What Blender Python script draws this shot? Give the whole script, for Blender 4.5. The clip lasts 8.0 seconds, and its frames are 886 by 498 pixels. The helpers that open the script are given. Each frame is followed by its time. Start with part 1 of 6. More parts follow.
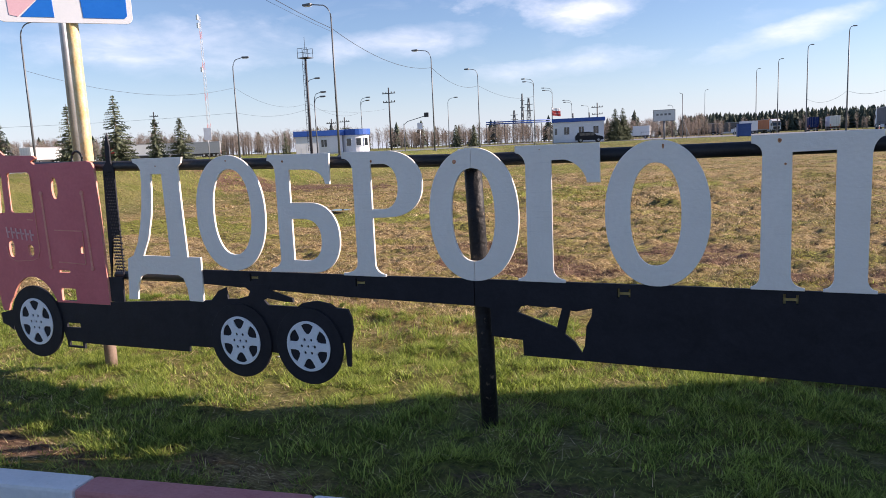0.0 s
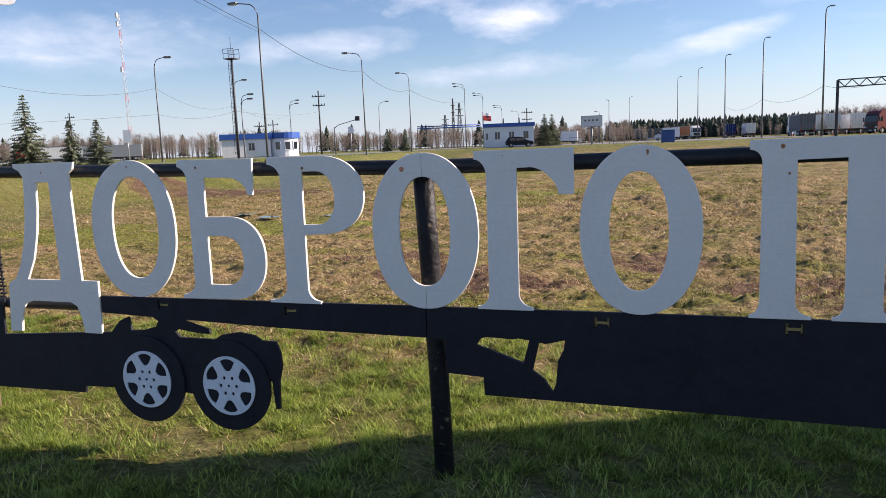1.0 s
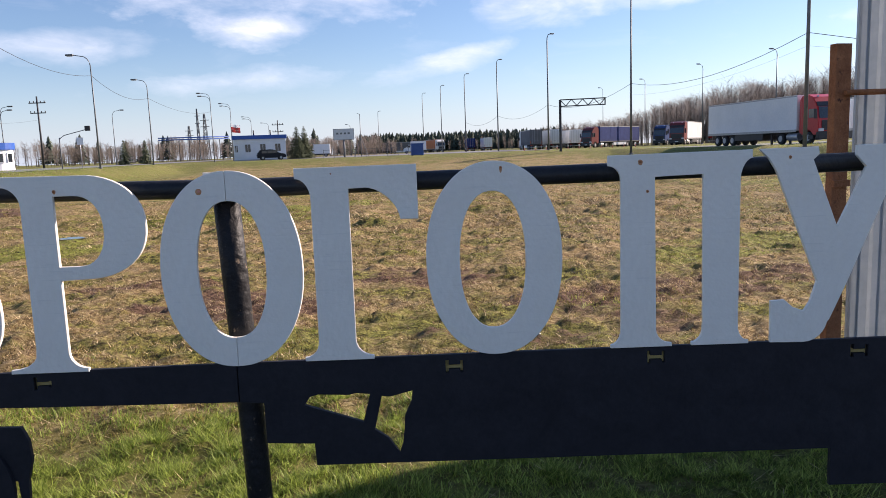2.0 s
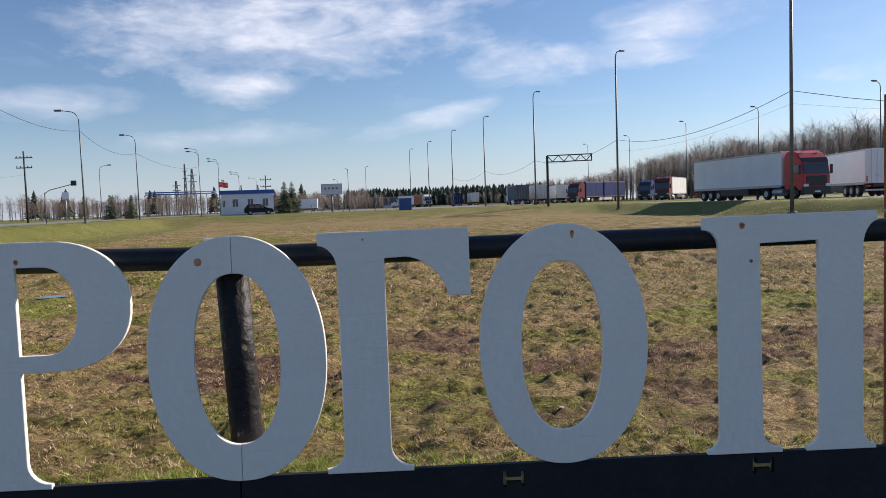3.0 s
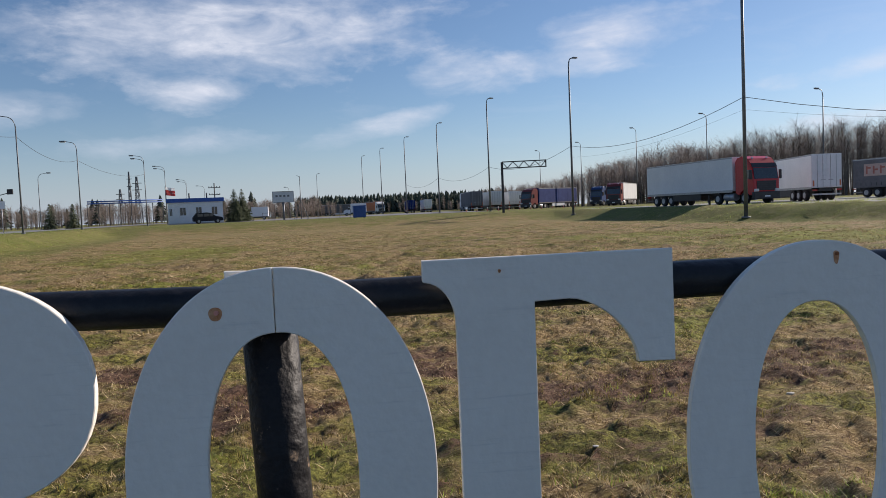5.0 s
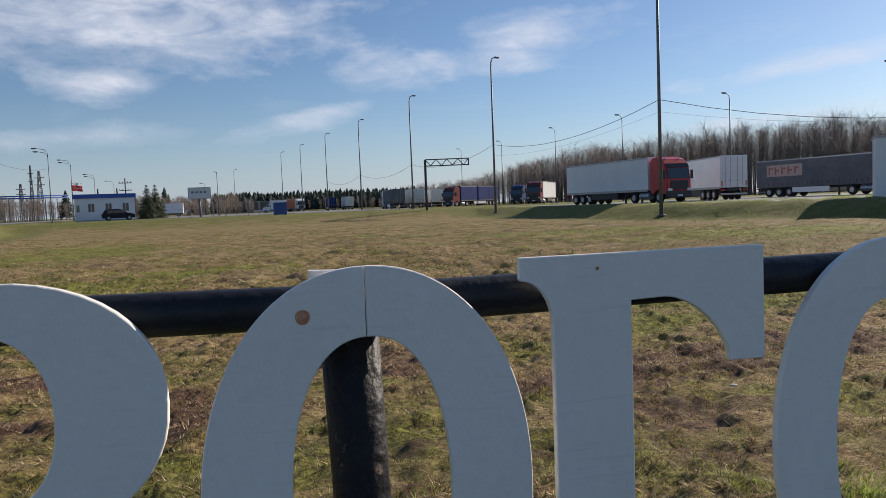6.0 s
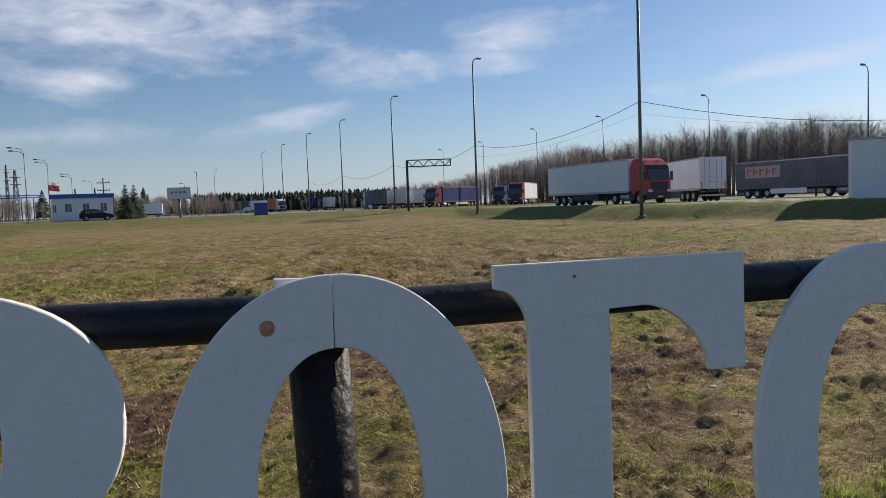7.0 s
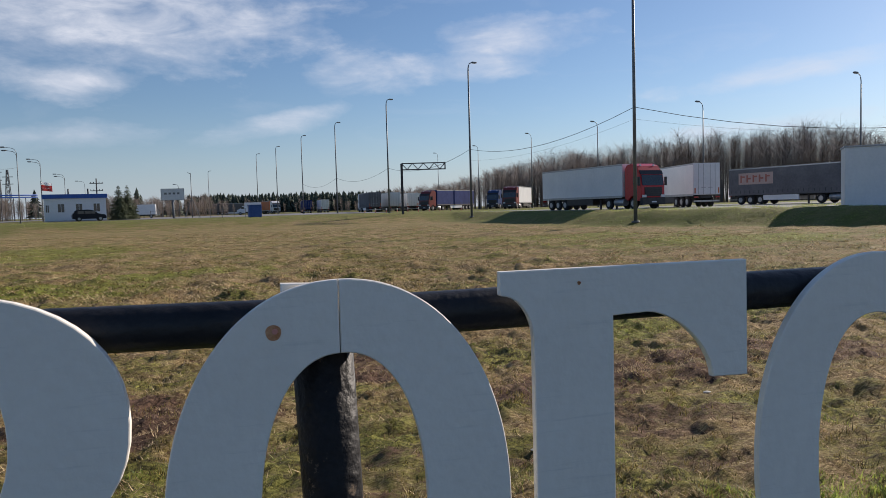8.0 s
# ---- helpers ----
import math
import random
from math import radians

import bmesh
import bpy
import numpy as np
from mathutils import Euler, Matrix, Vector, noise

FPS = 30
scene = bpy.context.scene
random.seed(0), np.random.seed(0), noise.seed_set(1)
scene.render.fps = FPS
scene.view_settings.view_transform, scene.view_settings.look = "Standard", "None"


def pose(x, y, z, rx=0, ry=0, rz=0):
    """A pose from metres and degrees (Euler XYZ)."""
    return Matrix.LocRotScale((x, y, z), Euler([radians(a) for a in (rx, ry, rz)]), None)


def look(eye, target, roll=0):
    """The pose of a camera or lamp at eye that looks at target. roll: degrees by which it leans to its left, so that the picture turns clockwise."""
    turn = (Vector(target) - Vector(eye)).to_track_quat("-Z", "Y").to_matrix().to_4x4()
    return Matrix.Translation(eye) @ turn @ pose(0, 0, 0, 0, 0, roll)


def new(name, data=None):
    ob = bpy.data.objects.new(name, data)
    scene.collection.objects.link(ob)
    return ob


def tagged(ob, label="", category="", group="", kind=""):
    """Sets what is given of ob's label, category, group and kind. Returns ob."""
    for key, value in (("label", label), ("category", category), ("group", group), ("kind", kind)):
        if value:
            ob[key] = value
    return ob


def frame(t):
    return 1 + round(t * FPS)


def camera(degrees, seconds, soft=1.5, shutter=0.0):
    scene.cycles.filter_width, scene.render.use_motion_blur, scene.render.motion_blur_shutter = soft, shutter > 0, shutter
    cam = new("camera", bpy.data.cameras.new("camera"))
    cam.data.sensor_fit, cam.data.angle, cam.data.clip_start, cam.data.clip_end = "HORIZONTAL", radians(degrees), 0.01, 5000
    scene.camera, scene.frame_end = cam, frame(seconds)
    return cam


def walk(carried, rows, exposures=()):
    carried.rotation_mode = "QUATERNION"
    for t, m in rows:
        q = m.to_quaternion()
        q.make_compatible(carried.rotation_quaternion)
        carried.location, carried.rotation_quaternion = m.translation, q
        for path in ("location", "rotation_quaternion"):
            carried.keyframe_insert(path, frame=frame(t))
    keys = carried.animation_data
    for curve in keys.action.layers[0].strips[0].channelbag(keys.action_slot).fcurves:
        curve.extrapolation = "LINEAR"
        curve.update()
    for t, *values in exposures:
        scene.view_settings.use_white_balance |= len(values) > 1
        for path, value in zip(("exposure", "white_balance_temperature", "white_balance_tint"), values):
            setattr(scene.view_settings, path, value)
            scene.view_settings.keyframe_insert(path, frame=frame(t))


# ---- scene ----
cam = camera(63.3, 8.0, soft=0.8)
PATH = [
    (0, (1.373, -3.41, 1.512), (0.547, -1.611, 1.227), -2.5),
    (0.5, (1.214, -3.176, 1.531), (0.345, -1.396, 1.256), -2.8),
    (1, (1.086, -2.926, 1.516), (0.436, -1.056, 1.235), -2.2),
    (1.5, (0.851, -2.697, 1.532), (0.63, -0.729, 1.251), -2.4),
    (2, (0.706, -2.469, 1.537), (0.717, -0.487, 1.265), -2.1),
    (2.1, (0.685, -2.417, 1.543), (0.69, -0.432, 1.296), -2.1),
    (3.3, (0.435, -1.851, 1.573), (0.553, 0.142, 1.456), -2.0),
    (3.5, (0.374, -1.762, 1.584), (0.56, 0.226, 1.47), -2.0),
    (4, (0.273, -1.556, 1.565), (0.452, 0.433, 1.45), -2.4),
    (4.5, (0.252, -1.293, 1.581), (0.412, 0.698, 1.472), -2.5),
    (4.7, (0.229, -1.224, 1.575), (0.385, 0.767, 1.468), -2.5),
    (5.8, (-0.106, -1.059, 1.576), (0.275, 0.901, 1.451), -2.2),
    (6, (-0.115, -1.045, 1.581), (0.289, 0.91, 1.456), -2.2),
    (6.5, (-0.094, -1.012, 1.59), (0.329, 0.938, 1.464), -2.2),
    (7, (-0.092, -1.009, 1.588), (0.361, 0.935, 1.463), -2.1),
    (7.5, (-0.1, -1.006, 1.586), (0.365, 0.935, 1.46), -1.9),
    (8, (-0.11, -1.008, 1.592), (0.36, 0.932, 1.476), -1.6),
]
walk(cam, [(t, look(eye, target, roll)) for t, eye, target, roll in PATH],
     [(0.0, 1.00, 6520, 22), (1.0, 0.90, 6500, 20), (2.1, 0.95, 6480, 21), (3.3, 0.43, 6280, 15), (4.7, 0.32, 6280, 15), (5.8, 0.24, 6250, 14), (8.0, 0.22, 6250, 14)])

# ---------------------------------------------------------------- light
SUN_AZ, SUN_EL = 63.5, 25.0          # degrees right of +y, degrees above the horizon
sun = new("sun", bpy.data.lights.new("sun", "SUN"))
sun.data.energy, sun.data.angle, sun.data.color = 5.0, radians(0.55), (1.0, 0.88, 0.72)
sun_way = Vector((math.sin(radians(SUN_AZ)) * math.cos(radians(SUN_EL)), math.cos(radians(SUN_AZ)) * math.cos(radians(SUN_EL)), math.sin(radians(SUN_EL))))
sun.matrix_world = look((0, 0, 60), Vector((0, 0, 60)) - sun_way)


def make_world():
    """Clear spring sky with thin high clouds lying on a plane far overhead."""
    w = bpy.data.worlds.new("sky")
    scene.world = w
    w.use_nodes = True
    nt = w.node_tree
    nt.nodes.clear()
    N, L = nt.nodes.new, nt.links.new
    out, bg = N("ShaderNodeOutputWorld"), N("ShaderNodeBackground")
    sky = N("ShaderNodeTexSky")
    sky.sky_type, sky.sun_disc = "NISHITA", False
    sky.sun_elevation, sky.sun_rotation = radians(SUN_EL), radians(SUN_AZ)
    sky.air_density, sky.dust_density, sky.ozone_density = 1.0, 0.30, 4.0
    tc, sep = N("ShaderNodeTexCoord"), N("ShaderNodeSeparateXYZ")
    L(tc.outputs["Generated"], sep.inputs[0])

    def m(op, a, b=None, clamp=False):
        n = N("ShaderNodeMath")
        n.operation, n.use_clamp = op, clamp
        for i, v in enumerate((a, b)):
            if v is None:
                continue
            if isinstance(v, (int, float)):
                n.inputs[i].default_value = v
            else:
                L(v, n.inputs[i])
        return n.outputs[0]
    az = m("MULTIPLY", m("ARCTAN2", sep.outputs[0], sep.outputs[1]), 57.2958)
    el = m("MULTIPLY", m("ARCSINE", sep.outputs[2]), 57.2958)
    uv = N("ShaderNodeCombineXYZ")
    L(m("MULTIPLY", az, 0.16), uv.inputs[0]), L(m("MULTIPLY", el, 0.34), uv.inputs[1])
    warp = N("ShaderNodeTexNoise")
    warp.inputs["Scale"].default_value, warp.inputs["Detail"].default_value = 0.9, 8
    warp.inputs["Roughness"].default_value = 0.60
    L(uv.outputs[0], warp.inputs["Vector"])
    stretch = N("ShaderNodeMapping")
    stretch.inputs["Rotation"].default_value = (0, 0, radians(-24))
    stretch.inputs["Scale"].default_value = (0.9, 1.25, 1)
    L(uv.outputs[0], stretch.inputs["Vector"])
    fine = N("ShaderNodeTexNoise")
    fine.inputs["Scale"].default_value, fine.inputs["Detail"].default_value, fine.inputs["Roughness"].default_value = 1.05, 9, 0.58
    fine.inputs["Distortion"].default_value = 0.5
    L(stretch.outputs[0], fine.inputs["Vector"])
    total = None
    # cloud banks: bearing, height, half sizes in degrees, turn, strength
    for cu, cv, a, b, turn, k in CLOUDS:
        du, dv = m("SUBTRACT", az, cu), m("SUBTRACT", el, cv)
        c, s = math.cos(radians(turn)), math.sin(radians(turn))
        p = m("ADD", m("MULTIPLY", du, c / a), m("MULTIPLY", dv, s / a))
        q = m("ADD", m("MULTIPLY", du, -s / b), m("MULTIPLY", dv, c / b))
        r = m("SQRT", m("ADD", m("MULTIPLY", p, p), m("MULTIPLY", q, q)))
        r = m("ADD", r, m("MULTIPLY", m("SUBTRACT", warp.outputs[0], 0.5), 2.6))
        body = m("MULTIPLY", m("SUBTRACT", 1.25, r, True), k)
        total = body if total is None else m("MAXIMUM", total, body)
    grain = m("ADD", m("MULTIPLY", m("SUBTRACT", fine.outputs[0], 0.22), 2.3), 0.0, True)
    veil = m("MULTIPLY", m("SUBTRACT", fine.outputs[0], 0.55, True), 0.5)
    cover = m("ADD", m("MULTIPLY", total, grain), veil, True)
    # low haze takes the clouds back towards the horizon
    cover = m("MULTIPLY", cover, m("MULTIPLY", m("SUBTRACT", sep.outputs[2], 0.01), 9.0, True))
    mix = N("ShaderNodeMix")
    mix.data_type = "RGBA"
    L(cover, mix.inputs["Factor"])
    L(sky.outputs[0], mix.inputs["A"])
    mix.inputs["B"].default_value = (8.2, 8.5, 9.0, 1)
    # pale blue ground haze along the horizon
    low = m("DIVIDE", m("SUBTRACT", 9.0, el), 9.0, True)
    haze = N("ShaderNodeMix")
    haze.data_type = "RGBA"
    L(m("MULTIPLY", m("MULTIPLY", low, low), 0.72), haze.inputs["Factor"])
    L(mix.outputs["Result"], haze.inputs["A"])
    haze.inputs["B"].default_value = (4.8, 5.7, 7.0, 1)
    L(haze.outputs["Result"], bg.inputs["Color"])
    bg.inputs["Strength"].default_value = 0.078
    L(bg.outputs[0], out.inputs[0])


CLOUDS = [(-9.5, 13.6, 13.0, 3.2, 4, 1.0), (-13.0, 9.6, 4.2, 1.4, 0, 0.95), (9.0, 10.5, 5.0, 1.5, 2, 0.95), (20.5, 13.2, 6.0, 1.6, 2, 0.8), (17.0, 10.8, 4.0, 0.9, 0, 0.7),
          (39.5, 8.9, 7.5, 0.8, 5, 0.8), (1.0, 6.7, 5.0, 0.8, 12, 0.65), (37.0, 5.2, 6.5, 0.6, 4, 0.8), (-15.5, 5.6, 7.0, 0.9, 4, 0.6), (-27.6, 7.9, 6.5, 1.1, 3, 0.6), (-44, 7.8, 9.0, 2.0, 0, 0.45)]
make_world()


# ---------------------------------------------------------------- materials
def material(name, dark, light, scale=6.0, rough=0.7, metal=0.0, bump=0.0, bump_scale=60.0, detail=6, spec=0.5, stain=None, stain_at=0.62, per_piece=0.0, rough_var=0.08, through_light=0.0, streak=None):
    """Procedural paint or raw surface: two tones mixed by coarse and fine noise, an optional stain tone, fine relief."""
    mt = bpy.data.materials.new(name)
    mt.use_nodes = True
    nt = mt.node_tree
    N, L = nt.nodes.new, nt.links.new
    b = nt.nodes["Principled BSDF"]
    tc = N("ShaderNodeTexCoord")
    n1, n2 = N("ShaderNodeTexNoise"), N("ShaderNodeTexNoise")
    for n, s in ((n1, scale), (n2, scale * 9.3)):
        n.inputs["Scale"].default_value, n.inputs["Detail"].default_value, n.inputs["Roughness"].default_value = s, detail, 0.62
        L(tc.outputs["Object"], n.inputs["Vector"])
    add = N("ShaderNodeMath")
    add.operation = "MULTIPLY_ADD"
    add.inputs[1].default_value = 0.45
    L(n2.outputs[0], add.inputs[0])
    half = N("ShaderNodeMath")
    half.operation = "MULTIPLY"
    half.inputs[1].default_value = 0.62
    L(n1.outputs[0], half.inputs[0])
    L(half.outputs[0], add.inputs[2])
    ramp = N("ShaderNodeValToRGB")
    ramp.color_ramp.elements[0].position, ramp.color_ramp.elements[1].position = 0.38, 0.70
    ramp.color_ramp.elements[0].color, ramp.color_ramp.elements[1].color = (*dark, 1), (*light, 1)
    source = add.outputs[0]
    if per_piece:
        geo = N("ShaderNodeNewGeometry")
        pm = N("ShaderNodeMath")
        pm.operation = "MULTIPLY_ADD"
        pm.inputs[1].default_value = per_piece
        L(geo.outputs["Random Per Island"], pm.inputs[0])
        sh = N("ShaderNodeMath")
        sh.operation = "SUBTRACT"
        sh.inputs[1].default_value = per_piece / 2
        L(source, sh.inputs[0])
        L(sh.outputs[0], pm.inputs[2])
        source = pm.outputs[0]
    L(source, ramp.inputs[0])
    colour = ramp.outputs[0]
    if stain:
        n3 = N("ShaderNodeTexNoise")
        n3.inputs["Scale"].default_value, n3.inputs["Detail"].default_value = scale * 2.3, 8
        n3.inputs["Roughness"].default_value = 0.7
        L(tc.outputs["Object"], n3.inputs["Vector"])
        r3 = N("ShaderNodeMapRange")
        r3.inputs["From Min"].default_value, r3.inputs["From Max"].default_value = stain_at, stain_at + 0.09
        L(n3.outputs[0], r3.inputs["Value"])
        mx = N("ShaderNodeMix")
        mx.data_type = "RGBA"
        L(r3.outputs[0], mx.inputs["Factor"])
        L(colour, mx.inputs["A"])
        mx.inputs["B"].default_value = (*stain, 1)
        colour = mx.outputs["Result"]
    if streak:
        mp, n4, r4, mx4 = N("ShaderNodeMapping"), N("ShaderNodeTexNoise"), N("ShaderNodeMapRange"), N("ShaderNodeMix")
        mp.inputs["Scale"].default_value = (4.0, 4.0, 70.0)
        L(tc.outputs["Object"], mp.inputs["Vector"])
        L(mp.outputs[0], n4.inputs["Vector"])
        n4.inputs["Scale"].default_value, n4.inputs["Detail"].default_value, n4.inputs["Roughness"].default_value = 1.6, 5, 0.6
        r4.inputs["From Min"].default_value, r4.inputs["From Max"].default_value, r4.inputs["To Max"].default_value = 0.60, 0.76, 0.30
        L(n4.outputs[0], r4.inputs["Value"])
        mx4.data_type = "RGBA"
        L(r4.outputs[0], mx4.inputs["Factor"])
        L(colour, mx4.inputs["A"])
        mx4.inputs["B"].default_value = (*streak, 1)
        colour = mx4.outputs["Result"]
    L(colour, b.inputs["Base Color"])
    rr = N("ShaderNodeMapRange")
    rr.inputs["To Min"].default_value, rr.inputs["To Max"].default_value = max(0.02, rough - rough_var), min(1, rough + rough_var)
    L(n2.outputs[0], rr.inputs["Value"])
    L(rr.outputs[0], b.inputs["Roughness"])
    b.inputs["Metallic"].default_value = metal
    b.inputs["Specular IOR Level"].default_value = spec
    if bump:
        nb, bp = N("ShaderNodeTexNoise"), N("ShaderNodeBump")
        nb.inputs["Scale"].default_value, nb.inputs["Detail"].default_value = bump_scale, 6
        L(tc.outputs["Object"], nb.inputs["Vector"])
        L(nb.outputs[0], bp.inputs["Height"])
        bp.inputs["Strength"].default_value, bp.inputs["Distance"].default_value = bump, 0.01
        L(bp.outputs[0], b.inputs["Normal"])
    if through_light:
        tr, ms = N("ShaderNodeBsdfTranslucent"), N("ShaderNodeMixShader")
        L(colour, tr.inputs["Color"])
        ms.inputs[0].default_value = through_light
        L(b.outputs[0], ms.inputs[1])
        L(tr.outputs[0], ms.inputs[2])
        L(ms.outputs[0], nt.nodes["Material Output"].inputs[0])
    return mt


white_ply = material("white_painted_plywood", (0.86, 0.80, 0.71), (0.93, 0.875, 0.785), 5, 0.5, bump=0.2, bump_scale=45, stain=(0.60, 0.57, 0.51), stain_at=0.69, streak=(0.50, 0.49, 0.46))
rust_stain = material("rust_stain", (0.46, 0.17, 0.06), (0.74, 0.44, 0.25), 110, 0.9)
black_board = material("black_painted_board", (0.013, 0.013, 0.018), (0.024, 0.024, 0.031), 7, 0.62, bump=0.3, bump_scale=30, spec=0.22)
black_pipe = material("black_painted_pipe", (0.010, 0.010, 0.012), (0.024, 0.024, 0.027), 11, 0.45, bump=0.35, bump_scale=40, stain=(0.16, 0.15, 0.14), stain_at=0.68, spec=0.35)
peeling_pipe = material("peeling_black_pipe", (0.010, 0.010, 0.012), (0.026, 0.025, 0.027), 9, 0.5, bump=0.8, bump_scale=34, stain=(0.30, 0.22, 0.15), stain_at=0.60, spec=0.2)
red_board = material("faded_red_board", (0.58, 0.125, 0.14), (0.68, 0.175, 0.185), 4, 0.6, bump=0.3, bump_scale=35, stain=(0.60, 0.27, 0.25), stain_at=0.70)
red_edge = material("raw_red_edge", (0.60, 0.20, 0.15), (0.78, 0.36, 0.28), 12, 0.75)
letter_pink = material("worn_pale_red_lettering", (0.66, 0.34, 0.33), (0.76, 0.46, 0.43), 20, 0.6)
rim_paint = material("light_grey_rim_paint", (0.72, 0.74, 0.77), (0.82, 0.84, 0.86), 9, 0.5, bump=0.2, bump_scale=50, stain=(0.45, 0.45, 0.45), stain_at=0.72)
brass_slot = material("raw_yellow_wood", (0.42, 0.30, 0.10), (0.58, 0.46, 0.20), 30, 0.8)
yellow_pole = material("chipped_yellow_paint", (0.62, 0.40, 0.12), (0.80, 0.66, 0.40), 7, 0.5, bump=0.4, bump_scale=40, stain=(0.30, 0.15, 0.06), stain_at=0.66)
pole_rust = material("rusty_pole_foot", (0.14, 0.085, 0.06), (0.33, 0.24, 0.19), 9, 0.75, bump=0.4, bump_scale=40)
galvanised = material("galvanised_steel", (0.30, 0.31, 0.33), (0.46, 0.47, 0.48), 4, 0.45, 0.7, bump=0.1)
lamp_steel = material("grey_lamp_steel", (0.10, 0.11, 0.12), (0.20, 0.21, 0.22), 2, 0.55, 0.4)
dark_steel = material("dark_steel", (0.03, 0.03, 0.035), (0.07, 0.07, 0.075), 3, 0.6, 0.3)
rust_steel = material("rusty_steel", (0.24, 0.080, 0.030), (0.48, 0.19, 0.08), 9, 0.85, 0.2, bump=0.6, bump_scale=60, stain=(0.10, 0.035, 0.02), stain_at=0.6)
grey_sheet = material("grey_sheet_metal", (0.36, 0.39, 0.42), (0.46, 0.49, 0.52), 2, 0.5, 0.2, bump=0.15, bump_scale=12)
sign_blue = material("sign_blue_film", (0.0, 0.13, 0.55), (0.01, 0.17, 0.62), 3, 0.35)
sign_white = material("sign_white_film", (0.74, 0.76, 0.78), (0.82, 0.83, 0.84), 4, 0.35)
sign_pink = material("sun_faded_pink_film", (0.72, 0.42, 0.47), (0.80, 0.52, 0.56), 6, 0.45)
kerb_white = material("kerb_white_paint", (0.72, 0.72, 0.70), (0.84, 0.83, 0.80), 6, 0.75, bump=0.5, bump_scale=50, stain=(0.26, 0.26, 0.24), stain_at=0.64)
kerb_red = material("kerb_red_paint", (0.48, 0.17, 0.165), (0.60, 0.25, 0.235), 6, 0.75, bump=0.5, bump_scale=50, stain=(0.25, 0.17, 0.15), stain_at=0.66)
asphalt = material("asphalt", (0.045, 0.046, 0.05), (0.085, 0.085, 0.09), 0.35, 0.85, bump=0.5, bump_scale=80)
lot_asphalt = material("pale_asphalt", (0.16, 0.16, 0.165), (0.23, 0.23, 0.235), 0.10, 0.85)
grass_blade = material("green_grass_blade", (0.13, 0.19, 0.028), (0.50, 0.58, 0.13), 1.1, 0.5, per_piece=0.50, spec=0.4, through_light=0.6)
meadow_blade = material("olive_meadow_blade", (0.040, 0.035, 0.011), (0.39, 0.31, 0.08), 1.1, 0.55, per_piece=0.85, spec=0.25, through_light=0.25)
straw_blade = material("dry_straw_blade", (0.19, 0.112, 0.050), (0.88, 0.69, 0.40), 0.9, 0.75, per_piece=0.65, spec=0.2, through_light=0.25)
bark_grey = material("grey_brown_twigs", (0.125, 0.10, 0.085), (0.30, 0.25, 0.215), 0.05, 0.9, per_piece=0.3)
spruce = material("dark_spruce_needles", (0.055, 0.070, 0.040), (0.145, 0.165, 0.090), 0.5, 0.8, per_piece=0.3, through_light=0.25)
far_spruce = material("far_spruce_needles", (0.045, 0.06, 0.045), (0.085, 0.105, 0.07), 0.05, 0.9, per_piece=0.3)
trunk_bark = material("trunk_bark", (0.07, 0.05, 0.04), (0.15, 0.11, 0.08), 3, 0.9, bump=0.5)
white_van_paint = material("white_vehicle_paint", (0.66, 0.67, 0.68), (0.78, 0.78, 0.78), 0.6, 0.4, stain=(0.55, 0.55, 0.54), stain_at=0.66)
red_cab_paint = material("red_vehicle_paint", (0.42, 0.012, 0.018), (0.55, 0.022, 0.03), 0.8, 0.3)
orange_paint = material("orange_vehicle_paint", (0.50, 0.13, 0.04), (0.62, 0.19, 0.06), 0.8, 0.5)
blue_tarp = material("dark_blue_tarpaulin", (0.018, 0.032, 0.12), (0.032, 0.055, 0.19), 0.7, 0.75, bump=0.2, bump_scale=2, spec=0.12)
grey_tarp = material("grey_tarpaulin", (0.12, 0.118, 0.125), (0.185, 0.182, 0.19), 0.5, 0.75, bump=0.2, bump_scale=2, spec=0.15)
tarp_mark = material("faded_pink_print", (0.42, 0.30, 0.26), (0.52, 0.39, 0.34), 2, 0.7)
tarp_pale = material("rust_red_print", (0.34, 0.11, 0.08), (0.42, 0.15, 0.11), 2, 0.7)
car_paint = material("dark_blue_car_paint", (0.004, 0.006, 0.014), (0.008, 0.011, 0.024), 1, 0.35, spec=0.25)
# dark red of the far cabs, darkened further for their shaded sides
shaded_deep_red = material("shaded_deep_red_vehicle_paint", (0.12, 0.014, 0.014), (0.18, 0.024, 0.02), 0.8, 0.4)
rubber = material("black_rubber", (0.014, 0.014, 0.015), (0.03, 0.03, 0.032), 5, 0.85)
black_plastic = material("black_plastic", (0.015, 0.015, 0.017), (0.035, 0.035, 0.038), 4, 0.5)
glass_dark = material("dark_window_glass", (0.012, 0.016, 0.02), (0.03, 0.036, 0.042), 1, 0.08, spec=0.8, rough_var=0.03)
lamp_glass = material("pale_lamp_glass", (0.55, 0.56, 0.58), (0.7, 0.7, 0.7), 3, 0.2)
tail_red = material("red_lens", (0.35, 0.01, 0.01), (0.45, 0.02, 0.02), 3, 0.3)
kiosk_white = material("white_cladding", (0.66, 0.68, 0.70), (0.76, 0.77, 0.78), 0.8, 0.5)
# blue of the far cab with the shade of its near side in the colour
shaded_cab_blue = material("shaded_blue_vehicle_paint", (0.012, 0.035, 0.12), (0.02, 0.055, 0.17), 0.8, 0.4)
roof_blue = material("blue_roof_sheet", (0.015, 0.075, 0.33), (0.03, 0.11, 0.42), 0.8, 0.45)
bin_blue = material("blue_container_paint", (0.02, 0.07, 0.26), (0.04, 0.10, 0.33), 1, 0.5)
billboard_grey = material("weathered_poster", (0.50, 0.52, 0.54), (0.66, 0.67, 0.68), 1.5, 0.6)
